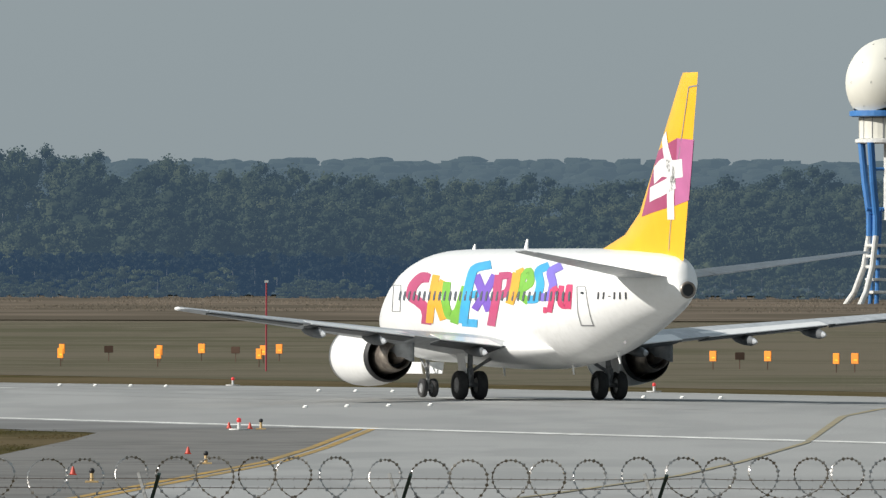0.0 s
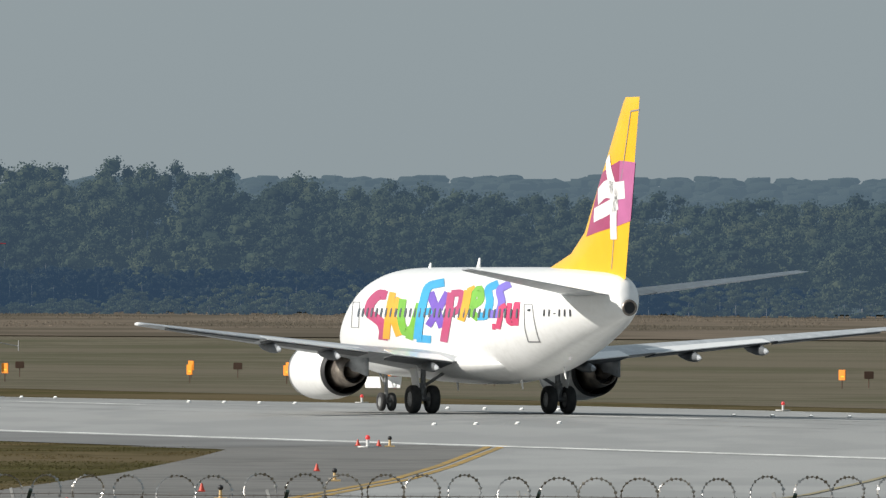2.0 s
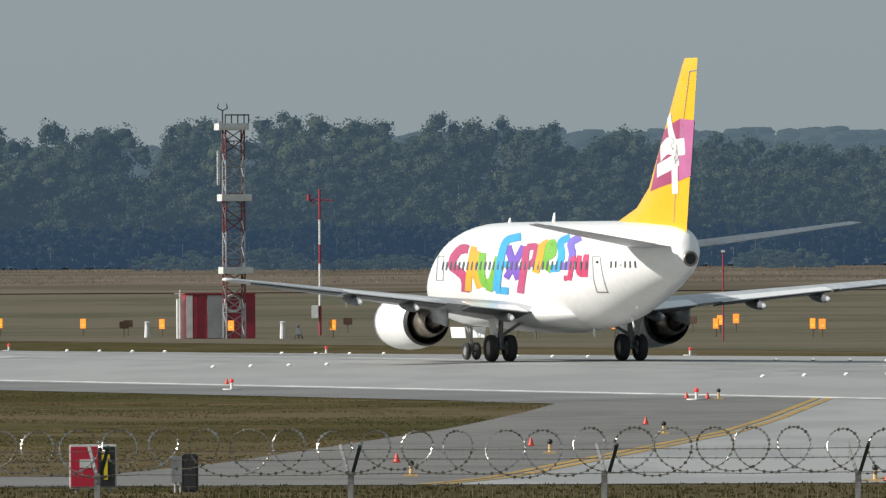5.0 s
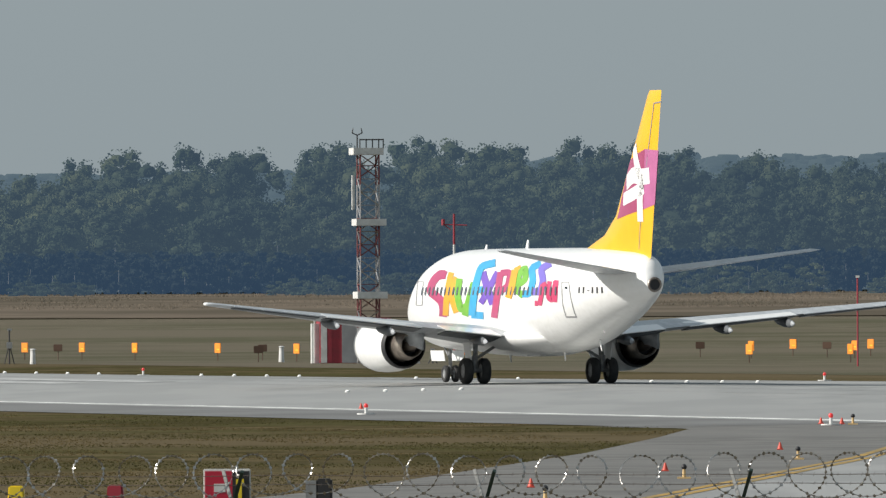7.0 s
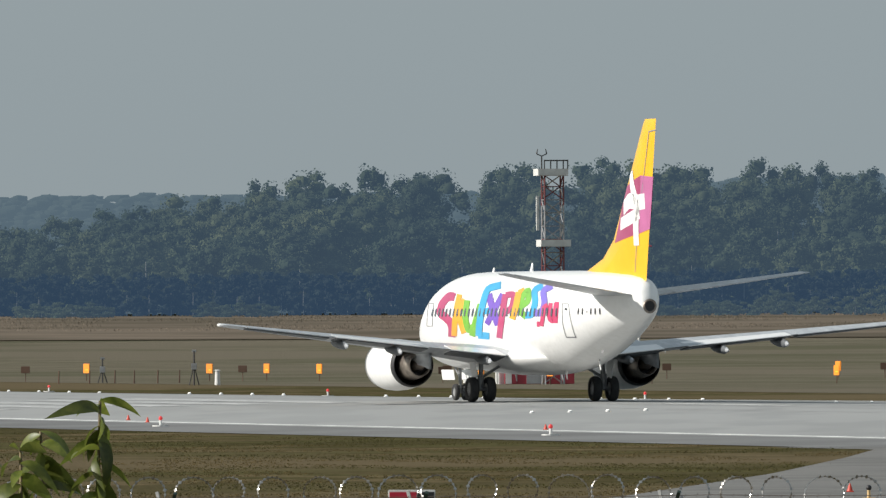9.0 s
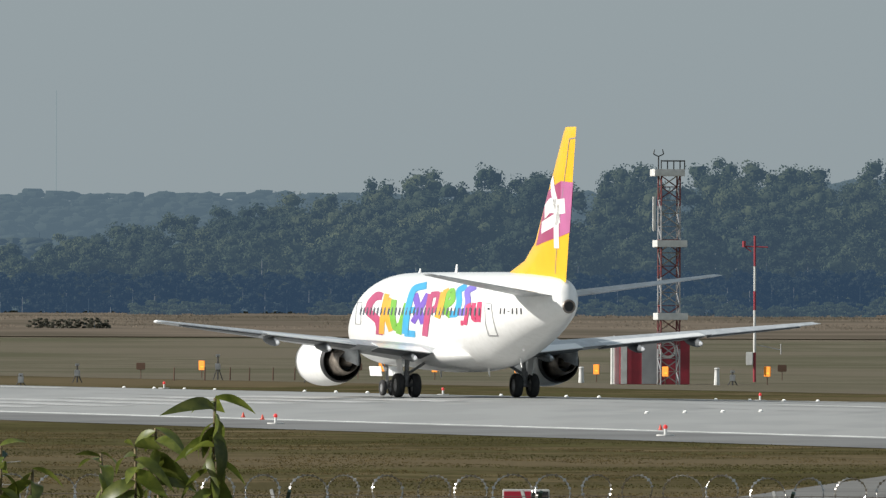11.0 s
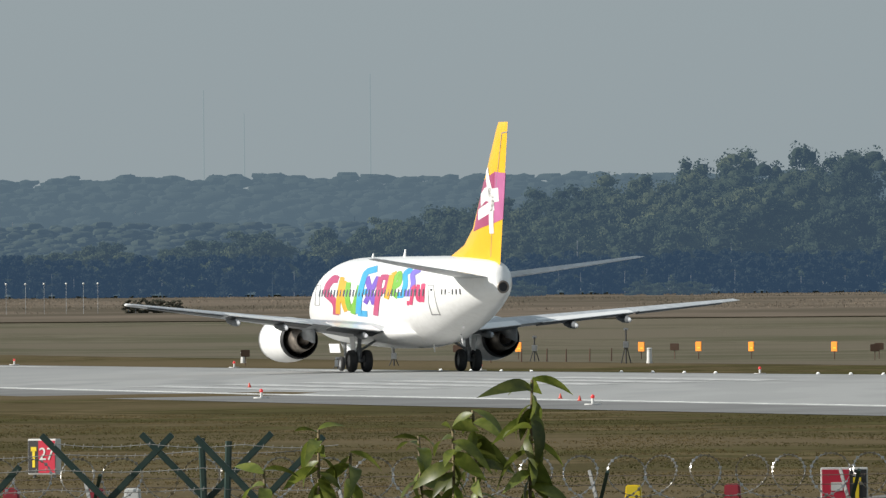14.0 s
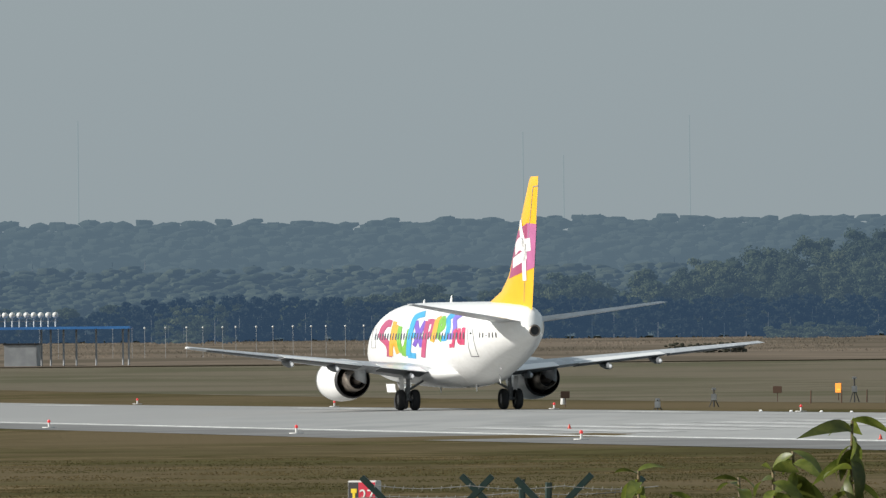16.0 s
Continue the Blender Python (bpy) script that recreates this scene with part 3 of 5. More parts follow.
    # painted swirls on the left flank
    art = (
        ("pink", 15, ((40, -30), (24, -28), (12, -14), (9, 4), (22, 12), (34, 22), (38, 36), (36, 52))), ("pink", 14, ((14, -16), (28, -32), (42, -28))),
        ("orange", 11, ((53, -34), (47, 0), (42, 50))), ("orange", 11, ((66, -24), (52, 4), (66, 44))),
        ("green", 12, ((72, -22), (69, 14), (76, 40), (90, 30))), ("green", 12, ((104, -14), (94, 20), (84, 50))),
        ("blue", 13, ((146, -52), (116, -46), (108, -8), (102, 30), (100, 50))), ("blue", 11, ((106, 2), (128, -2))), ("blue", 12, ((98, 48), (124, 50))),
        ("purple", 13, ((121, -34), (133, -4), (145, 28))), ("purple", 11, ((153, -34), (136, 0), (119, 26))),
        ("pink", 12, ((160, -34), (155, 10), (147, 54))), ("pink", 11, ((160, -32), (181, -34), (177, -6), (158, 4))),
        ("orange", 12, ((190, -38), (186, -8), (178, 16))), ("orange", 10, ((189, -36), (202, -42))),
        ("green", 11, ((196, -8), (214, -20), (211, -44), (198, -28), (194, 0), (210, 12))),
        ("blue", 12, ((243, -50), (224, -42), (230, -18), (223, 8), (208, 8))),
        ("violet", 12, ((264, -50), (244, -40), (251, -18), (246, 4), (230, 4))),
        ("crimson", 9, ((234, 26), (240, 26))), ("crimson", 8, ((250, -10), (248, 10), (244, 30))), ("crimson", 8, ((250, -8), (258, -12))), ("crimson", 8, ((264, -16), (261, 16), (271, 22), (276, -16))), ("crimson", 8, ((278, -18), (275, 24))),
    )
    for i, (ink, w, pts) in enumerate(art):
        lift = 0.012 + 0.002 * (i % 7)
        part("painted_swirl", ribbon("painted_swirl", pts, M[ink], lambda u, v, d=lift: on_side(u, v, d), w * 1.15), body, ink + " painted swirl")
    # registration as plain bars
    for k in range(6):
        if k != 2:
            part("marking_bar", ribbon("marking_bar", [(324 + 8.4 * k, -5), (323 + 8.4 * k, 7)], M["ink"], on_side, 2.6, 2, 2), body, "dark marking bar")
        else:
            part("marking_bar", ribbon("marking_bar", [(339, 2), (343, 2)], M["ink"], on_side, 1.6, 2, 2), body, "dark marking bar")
    # windows and doors on both flanks
    pane = None
    for side in (1, -1):
        for k in range(33):
            x = 9.1 - 0.517 * k
            if pane is None or x < -4.5:
                loop = [(0.095 * math.copysign(abs(math.cos(a)) ** 0.6, math.cos(a)), 0.17 * math.copysign(abs(math.sin(a)) ** 0.6, math.sin(a))) for a in [2 * math.pi * j / 14 for j in range(14)]]
                vs = [(u, hull_side(x, 3.62 + w, 0.03) - hull_side(x, 3.62), w) for u, w in loop]
                made = mesh_of("window", vs, [tuple(range(14))], M["pane_grey"])
                pane = made if pane is None else pane
            else:
                made = pane
            ob = part("window", made, body, "", Matrix.Translation((x, side * hull_side(x, 3.62), 3.62)))
            if side < 0:
                ob.scale = (1, -1, 1)
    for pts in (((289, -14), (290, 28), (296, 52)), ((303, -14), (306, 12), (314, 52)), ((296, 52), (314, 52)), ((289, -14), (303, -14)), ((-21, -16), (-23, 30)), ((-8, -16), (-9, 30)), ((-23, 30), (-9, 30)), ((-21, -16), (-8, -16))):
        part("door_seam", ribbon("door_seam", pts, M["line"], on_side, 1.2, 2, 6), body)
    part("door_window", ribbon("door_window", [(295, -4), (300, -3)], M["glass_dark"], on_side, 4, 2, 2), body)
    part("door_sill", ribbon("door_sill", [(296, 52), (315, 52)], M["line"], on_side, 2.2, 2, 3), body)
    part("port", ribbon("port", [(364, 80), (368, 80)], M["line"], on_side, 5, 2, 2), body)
    # flight deck windows
    for side in (1, -1):
        for x0, x1, z0, z1 in ((12.5, 11.9, 3.75, 4.25), (11.85, 11.25, 3.85, 4.4), (11.2, 10.75, 3.95, 4.4)):
            part("flight_deck_window", quad_on("flight_deck_window", [(x0, z0), (x1, z0), (x1, z1), (x0, z1 - 0.12)], M["glass_dark"], lambda x, z, s=side: (x, s * hull_side(x, z, 0.015), z), 4), body)
    # tail cone exhaust, aerials, drain masts
    v, f = spun([(-14.02, 0.285), (-14.13, 0.265), (-14.13, 0.21), (-14.07, 0.19)], 24)
    ex = part("tail_exhaust", mesh_of("tail_exhaust", [(a, b, c * 1.05 + 3.85) for a, b, c in v], f, M["burnt"], True), root, "metal tail exhaust")
    # near-black disc paints the shade inside the exhaust, no opening behind it
    v, f = spun([(-14.09, 0.001), (-14.09, 0.215)], 20)
    part("exhaust_hole", mesh_of("exhaust_hole", [(a, b, c + 3.85) for a, b, c in v], f, M["dark"]), ex)
    for x, z, h, lean, c in ((1.35, 5.27, 0.34, -0.12, 0.3), (6.5, 5.24, 0.2, -0.1, 0.25), (-7.5, 1.72, -0.42, -0.25, 0.16), (-3.2, 1.25, -0.34, -0.12, 0.14), (3.5, 1.12, -0.3, -0.1, 0.14)):
        v, f = loft([[(x + c / 2, 0.03, z - 0.02 * math.copysign(1, h)), (x - c / 2, 0.03, z), (x - c / 2, -0.03, z), (x + c / 2, -0.03, z)], [(x + c / 4 + lean, 0.012, z + h), (x - c / 4 + lean, 0.012, z + h), (x - c / 4 + lean, -0.012, z + h), (x + c / 4 + lean, -0.012, z + h)]])
        part("aerial" if h > 0 else "drain_mast", mesh_of("aerial", v, f, M["body_white"]), root)
    return root


airliner = build_airliner()


# ---- woods ----
def ball_grid(n):
    """Corners and faces of a ball made of six grids of n by n faces."""
    verts, quads = [], []
    for axis in range(3):
        for sign in (-1, 1):
            o = len(verts)
            for i in range(n + 1):
                for j in range(n + 1):
                    p = [0, 0, 0]
                    p[axis], p[(axis + 1) % 3], p[(axis + 2) % 3] = sign, 2 * i / n - 1, 2 * j / n - 1
                    verts.append(p)
            for i in range(n):
                for j in range(n):
                    q = (o + i * (n + 1) + j, o + (i + 1) * (n + 1) + j, o + (i + 1) * (n + 1) + j + 1, o + i * (n + 1) + j + 1)
                    quads.append(q if sign > 0 else q[::-1])
    v = np.array(verts, dtype=float)
    return v / np.linalg.norm(v, axis=1)[:, None], np.array(quads)


BALL_V, BALL_Q = ball_grid(2)


def crown(rng, lobes, cards, wide, low, mass):
    """One crown of height 1: foliage masses round the stem, and leaf clumps over them."""
    shell, centre, normal = [], [], []
    for k in range(lobes):
        h = low + (0.9 - low) * ((k + rng.random()) / lobes)
        reach = 0.5 * wide * math.sqrt(max(0.03, 1 - ((h - 0.42) / 0.6) ** 2))
        a = k * 2.4 + rng.random()
        r = reach * (0.2 + 0.62 * rng.random())
        size = wide * (0.12 + 0.1 * rng.random()) * (1.15 - 0.6 * max(h, 0.3))
        c = np.array([r * math.cos(a), r * math.sin(a), h])
        bump = 1 + 0.16 * np.sin(BALL_V @ rng.normal(size=3) * 5 + rng.random() * 6) + 0.1 * np.sin(BALL_V @ rng.normal(size=3) * 9)
        shell.append(c + BALL_V * (mass * size * bump)[:, None] * np.array([1, 1, 0.6]))
        m = cards // lobes
        d = rng.normal(size=(m, 3))
        d /= np.linalg.norm(d, axis=1)[:, None]
        centre.append(c + d * (size * (0.55 + 0.47 * rng.random(m)))[:, None] * np.array([1, 1, 0.65]))
        normal.append(d + rng.normal(size=(m, 3)) * 0.6)
    return np.array(shell), np.concatenate(centre), np.concatenate(normal)


def leaf_quads(c, n, s, rng):
    n = n / np.linalg.norm(n, axis=1)[:, None]
    t = np.cross(n, rng.normal(size=n.shape))
    t /= np.linalg.norm(t, axis=1)[:, None] + 1e-9
    b = np.cross(n, t)
    s = s[:, None]
    v = np.stack([c - t * s, c + b * s * 0.8 + n * s * 0.2, c + t * s, c - b * s * 0.8 + n * s * 0.2], axis=1)
    return v.reshape(-1, 3)


def woods(name, spots, material, label, rng, lobes, cards, size, low=0.14, mass=0.58):
    """One stretch of trees: spots are (x, y, height, width)."""
    kinds = [crown(rng, lobes, cards, 1.0, low + (0.14 * rng.random() if low > 0.1 else 0), mass) for k in range(8)]
    verts, quads, o = [], [], 0
    trunks_v, trunks_f = [], []
    for x, y, h, w in spots:
        shell, c, n = kinds[rng.integers(len(kinds))]
        a = rng.random() * 6.28
        R = np.array([[math.cos(a), -math.sin(a), 0], [math.sin(a), math.cos(a), 0], [0, 0, 1]])
        z = float(height(x, y))
        k, base = np.array([w, w, h]), np.array([x, y, z])
        inner = ((shell @ R.T) * k + base).reshape(-1, 3)
        leaf = leaf_quads((c @ R.T) * k + base, n @ R.T, size * (0.6 + 0.8 * rng.random(len(c))), rng)
        verts += [inner, leaf]
        for i in range(len(shell)):
            quads.append(BALL_Q + o + i * len(BALL_V))
        quads.append(np.arange(len(leaf)).reshape(-1, 4) + o + len(inner))
        o += len(inner) + len(leaf)
        r = h * 0.014
        ring0 = [(x + r * math.cos(q), y + r * math.sin(q), z - 0.2) for q in (0, 1.57, 3.14, 4.71)]
        ring1 = [(x + 0.3 * r * math.cos(q), y + 0.3 * r * math.sin(q), z + h * 0.6) for q in (0, 1.57, 3.14, 4.71)]
        p = len(trunks_v)
        trunks_v += ring0 + ring1
        trunks_f += [(p + i, p + (i + 1) % 4, p + 4 + (i + 1) % 4, p + 4 + i) for i in range(4)]
    me = soup(name, np.concatenate(verts), np.concatenate(quads), material)
    me.polygons.foreach_set("use_smooth", [True] * len(me.polygons))
    root = tagged(part(name, me), label, "trees", kind="stuff")
    part("trunks", mesh_of("trunks", trunks_v, trunks_f, M["bark"]), root)
    return root


# bark and leaves glow faintly in blue, which paints the haze before them
M["bark"] = mat("hazed_grey_bark", (0.1, 0.09, 0.08), 0.9, haze=(0.03, 0.053, 0.081), spots=((0.4, (0.09, 0.08, 0.07), 0.7, 0.3),))
M["leaf_tall"] = mat("hazed_green_leaves", (0.05, 0.066, 0.038), 0.9, spec=0.05, per_island=0.12, translucent=0.4, haze=(0.048, 0.077, 0.115), spots=((9, (0.085, 0.098, 0.05), 0.5, 0.2), (30, (0.038, 0.052, 0.032), 0.5, 0.2)))
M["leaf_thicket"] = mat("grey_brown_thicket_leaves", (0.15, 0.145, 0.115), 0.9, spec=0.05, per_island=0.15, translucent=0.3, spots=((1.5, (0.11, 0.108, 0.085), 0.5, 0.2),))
# hedge green is darkened for the shade it stands in, haze as emission
M["leaf_dark"] = mat("shaded_hedge_leaves", (0.014, 0.018, 0.014), 0.9, per_island=0.1, translucent=0.2, spec=0.05, haze=(0.027, 0.051, 0.088), spots=((8, (0.02, 0.026, 0.02), 0.7, 0.3),))
M["leaf_far"] = mat("hazed_farthest_leaves", (0.014, 0.018, 0.014), 0.9, spec=0.05, per_island=0.06, translucent=0.3, haze=(0.102, 0.15, 0.19))
M["leaf_mid"] = mat("hazed_far_leaves", (0.022, 0.03, 0.02), 0.9, spec=0.05, per_island=0.1, translucent=0.3, haze=(0.064, 0.1, 0.142), spots=((60, (0.045, 0.054, 0.036), 0.6, 0.3),))


def polar(az, d):
    return d * math.sin(radians(az)), d * math.cos(radians(az))


def plant():
    rng = np.random.default_rng(7)
    crest = lambda az: float(np.interp(az, [-9, -6.3, -5.2, -4.5, -4.0, -3.4, -2.6, -1.6, -0.9, -0.2, 0.5, 1.2, 2.6], [3, 5.4, 8.2, 11.6, 14.8, 18.2, 19.4, 18.8, 16.6, 15.4, 15.6, 16.0, 16.8]))
    spots = []
    for row, (d0, share) in enumerate(((1632, 0.5), (1655, 0.62), (1680, 0.74), (1708, 0.85), (1740, 0.95), (1768, 1.0))):
        az = -8.8
        while az < 2.6:
            wave = noise.noise(Vector((az * 1.7, row * 3.1, 0.5)))
            if not (row < 3 and wave < -0.12):
                x, y = polar(az + rng.normal() * 0.05, d0 + rng.normal() * 9)
                h = crest(az) * share * (0.93 + 0.09 * rng.random() + 0.08 * wave)
                spots.append((x, y, h, min(h, 12) * (0.85 + 0.4 * rng.random())))
            az += 0.15 + 0.13 * rng.random()
    woods("mixed_wood", spots, M["leaf_tall"], "mixed green deciduous wood with haze emission behind the airfield", rng, 34, 3000, 0.17)
    spots = []
    for d0 in (1592, 1603):
        az = -8.8
        while az < 0.9:
            x, y = polar(az, d0 + rng.normal() * 4)
            top = float(np.interp(az, [-9, -7.3, -7.0, -6.4, -6.2, -0.5, 0.6], [2.5, 3.0, 5.2, 5.2, 4.6, 5.2, 3.2]))
            h = top * (0.92 + 0.14 * rng.random())
            spots.append((x, y, h, 4.6 + 1.5 * rng.random()))
            az += 0.085
    woods("dark_hedge", spots, M["leaf_dark"], "dense dark green hedge below the wood, shade and haze in its colour", rng, 14, 800, 0.17, 0.05)
    spots = []
    for az0, az1, top, d0 in ((-1.75, -1.5, 2.4, 1540), (-1.4, -0.85, 3.0, 1540), (-2.9, -2.3, 2.2, 1540), (-2.3, -1.8, 1.5, 1530), (-4.6, -4.3, 1.9, 1540), (-0.6, -0.25, 1.9, 1535), (0.45, 2.6, 3.4, 1540), (-6.95, -6.75, 4.6, 1540), (-3.9, -3.6, 1.6, 1540)):
        az = az0
        while az < az1:
            x, y = polar(az, d0 + rng.normal() * 8)
            h = top * (0.7 + 0.5 * rng.random())
            spots.append((x, y, h, 3.8 + 1.8 * rng.random()))
            az += 0.06
    woods("field_bushes", spots, M["leaf_tall"], "grey-green bushes with haze emission in the grass before the hedge", rng, 12, 700, 0.12, 0.05)
    spots = []
    for k in range(8):
        x, y = polar(-5.87 + 0.027 * k, 1330 + rng.normal() * 2)
        spots.append((x, y, 1.2 + 0.35 * rng.random(), 1.7))
        x, y = polar(-5.01 + 0.038 * k, 1330 + rng.normal() * 2)
        spots.append((x, y, 0.9 + 0.3 * rng.random(), 1.6))
    woods("field_thicket", spots, M["leaf_thicket"], "low grey-brown thicket alone in the field", rng, 10, 500, 0.09, 0.05)
    # the farther rows are paled by stronger haze emission
    for rows, key, label in ((((2120, 5.5), (2180, 6.0), (2250, 6.5), (2340, 6.5), (2450, 7.0), (2600, 7.5), (2750, 8.0)), "leaf_mid", "woods on the rising ground, blue-green from haze emission"), (((3100, 10), (3300, 11), (3500, 12), (3750, 12.5), (4000, 13)), "leaf_far", "far woods on the horizon, pale blue from haze emission")):
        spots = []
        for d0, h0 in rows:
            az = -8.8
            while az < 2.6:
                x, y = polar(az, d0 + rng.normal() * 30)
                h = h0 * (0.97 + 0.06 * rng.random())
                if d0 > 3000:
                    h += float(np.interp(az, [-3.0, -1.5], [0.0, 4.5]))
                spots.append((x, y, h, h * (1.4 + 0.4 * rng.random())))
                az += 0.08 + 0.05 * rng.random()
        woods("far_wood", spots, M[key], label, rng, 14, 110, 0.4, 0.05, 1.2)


plant()
# the undergrowth sheet shares the leaves' painted haze glow
tagged(part("forest_floor", patch("forest_floor", [(-700, 1597), (-1200, 4700)], [(300, 1597), (700, 4700)], M["leaf_mid"], 0.3, 60, 20)), "dim green undergrowth with haze emission below the far woods", "undergrowth", kind="structure")


# ---- things beyond the runway ----
def colour(key, rgb, **more):
    M[key] = mat(key, rgb, **more)


colour("red_paint", (0.36, 0.03, 0.05), rough=0.5, spots=((0.5, (0.27, 0.03, 0.045), 0.6, 0.3),))
colour("mast_red", (0.2, 0.05, 0.055), rough=0.5, metal=0.2, spots=((0.5, (0.14, 0.05, 0.05), 0.6, 0.3),))
colour("mast_pale", (0.42, 0.42, 0.43), rough=0.45, metal=0.3, spots=((0.4, (0.3, 0.3, 0.31), 0.6, 0.3),))
colour("white_paint", (0.72, 0.72, 0.7), rough=0.5, spots=((0.4, (0.58, 0.58, 0.56), 0.6, 0.3),))
colour("grey_panel", (0.36, 0.37, 0.38), rough=0.5, spots=((0.8, (0.28, 0.29, 0.3), 0.6, 0.3),))
colour("orange_plate", (0.92, 0.29, 0.015), rough=0.45, per_object=0.12)
colour("brown_plate", (0.1, 0.055, 0.035), rough=0.7, per_object=0.2)
colour("steel", (0.4, 0.41, 0.42), rough=0.4, metal=0.7, spots=((0.3, (0.3, 0.3, 0.3), 0.5, 0.3),))
colour("black_paint", (0.02, 0.02, 0.022), rough=0.5)
colour("cone_red", (0.6, 0.07, 0.04), rough=0.5, per_object=0.1)
colour("lamp_red", (0.7, 0.05, 0.05), rough=0.3, emit=0.25)
colour("lamp_white", (0.9, 0.9, 0.85), rough=0.3, emit=0.8)
colour("base_yellow", (0.6, 0.42, 0.2), rough=0.7)
colour("sky_blue", (0.05, 0.2, 0.5), rough=0.45, spots=((1.5, (0.04, 0.16, 0.42), 0.6, 0.3),))
colour("radome_cream", (0.72, 0.71, 0.64), rough=0.55, spots=((3, (0.66, 0.65, 0.58), 0.7, 0.3),))
colour("green_steel", (0.02, 0.05, 0.045), rough=0.5, metal=0.3, spots=((0.1, (0.035, 0.06, 0.05), 0.6, 0.3),))
colour("galvanised", (0.46, 0.45, 0.43), rough=0.28, metal=0.85, spots=((0.05, (0.36, 0.34, 0.32), 0.5, 0.2),))
colour("rust_wire", (0.16, 0.13, 0.11), rough=0.6, metal=0.5)
colour("post_grey", (0.3, 0.3, 0.29), rough=0.8, spots=((0.1, (0.2, 0.2, 0.19), 0.6, 0.3),))
colour("sign_red", (0.5, 0.02, 0.05), rough=0.4)
colour("sign_yellow", (0.8, 0.6, 0.03), rough=0.4)
# nearly all of the mast's tone is haze painted as emission
colour("hazed_mast", (0.06, 0.06, 0.06), rough=0.9, spec=0.0, haze=(0.17, 0.212, 0.228))


def gz(x, y):
    return float(height(x, y))


def thing(name, label, category, x, y, rz=0.0, group="", z=None):
    ob = new(name)
    ob.matrix_basis = pose(x, y, gz(x, y) if z is None else z, 0, 0, rz)
    return tagged(ob, label, category, group)


def lattice_mast():
    root = thing("lattice_mast", "red and white steel lattice mast with platforms", "mast", -36.57, 815.7, 12)
    half, bands = 0.52, 6
    for sx in (-1, 1):
        for sy in (-1, 1):
            for k in range(bands):
                bm = bmesh.new()
                rod(bm, (sx * half, sy * half, 11.8 * k / bands - (0.05 if k == 0 else 0)), (sx * half, sy * half, 11.8 * (k + 1) / bands), 0.05, seg=6)
                part("leg", done(bm, "leg", M["mast_red" if k % 2 else "mast_pale"]), root)
    for k in range(16):
        z0, z1 = 11.6 * k / 16, 11.6 * (k + 1) / 16
        tone = M["mast_red" if int(k / 16 * bands) % 2 else "mast_pale"]
        for i, (ax, ay, bx, by) in enumerate(((-1, -1, 1, -1), (1, -1, 1, 1), (1, 1, -1, 1), (-1, 1, -1, -1))):
            bm = bmesh.new()
            up = (k + i) % 2
            rod(bm, (ax * half, ay * half, z0 if up else z1), (bx * half, by * half, z1 if up else z0), 0.035, seg=5)
            rod(bm, (ax * half, ay * half, z1), (bx * half, by * half, z1), 0.025, seg=5)
            part("brace", done(bm, "brace", M["galvanised"] if (k + i) % 3 == 0 else tone), root)
    for z, ox in ((11.5, -0.1), (7.6, 0.05), (3.6, 0.1)):
        bm = bmesh.new()
        box(bm, ox, 0, z, 1.65, 1.6, 0.06)
        for x, y, sx, sy in ((ox, -0.8, 1.65, 0.04), (ox, 0.8, 1.65, 0.04), (ox - 0.82, 0, 0.04, 1.6), (ox + 0.82, 0, 0.04, 1.6)):
            box(bm, x, y, z + 0.17, sx, sy, 0.36)
        part("platform", done(bm, "platform", M["white_paint"]), root, "white railed platform")
    bm = bmesh.new()
    for x in (-0.55, -0.2, 0.15, 0.5, 0.75):
        rod(bm, (x, -0.6, 11.8), (x, -0.6, 12.35), 0.035, seg=5)
    rod(bm, (-0.55, -0.6, 12.3), (0.75, -0.6, 12.3), 0.04, seg=5)
    part("railing", done(bm, "railing", M["black_paint"]), root, "dark top railing")
    bm = bmesh.new()
    rod(bm, (-0.6, 0, 11.8), (-0.6, 0, 12.55), 0.04, seg=6)
    for s in (-1, 1):
        rod(bm, (-0.6, 0, 12.55), (-0.6 + s * 0.28, 0, 12.68), 0.03, seg=6)
        rod(bm, (-0.6 + s * 0.28, 0, 12.68), (-0.6 + s * 0.22, 0, 12.95), 0.04, 0.02, seg=6)
    part("wind_sensor", done(bm, "wind_sensor", M["black_paint"]), root, "dark forked wind sensor")
    bm = bmesh.new()
    box(bm, -0.9, -0.4, 9.4, 0.16, 0.2, 1.9)
    part("aerial_panel", done(bm, "aerial_panel", M["white_paint"], 0.02), root, "white aerial panel")


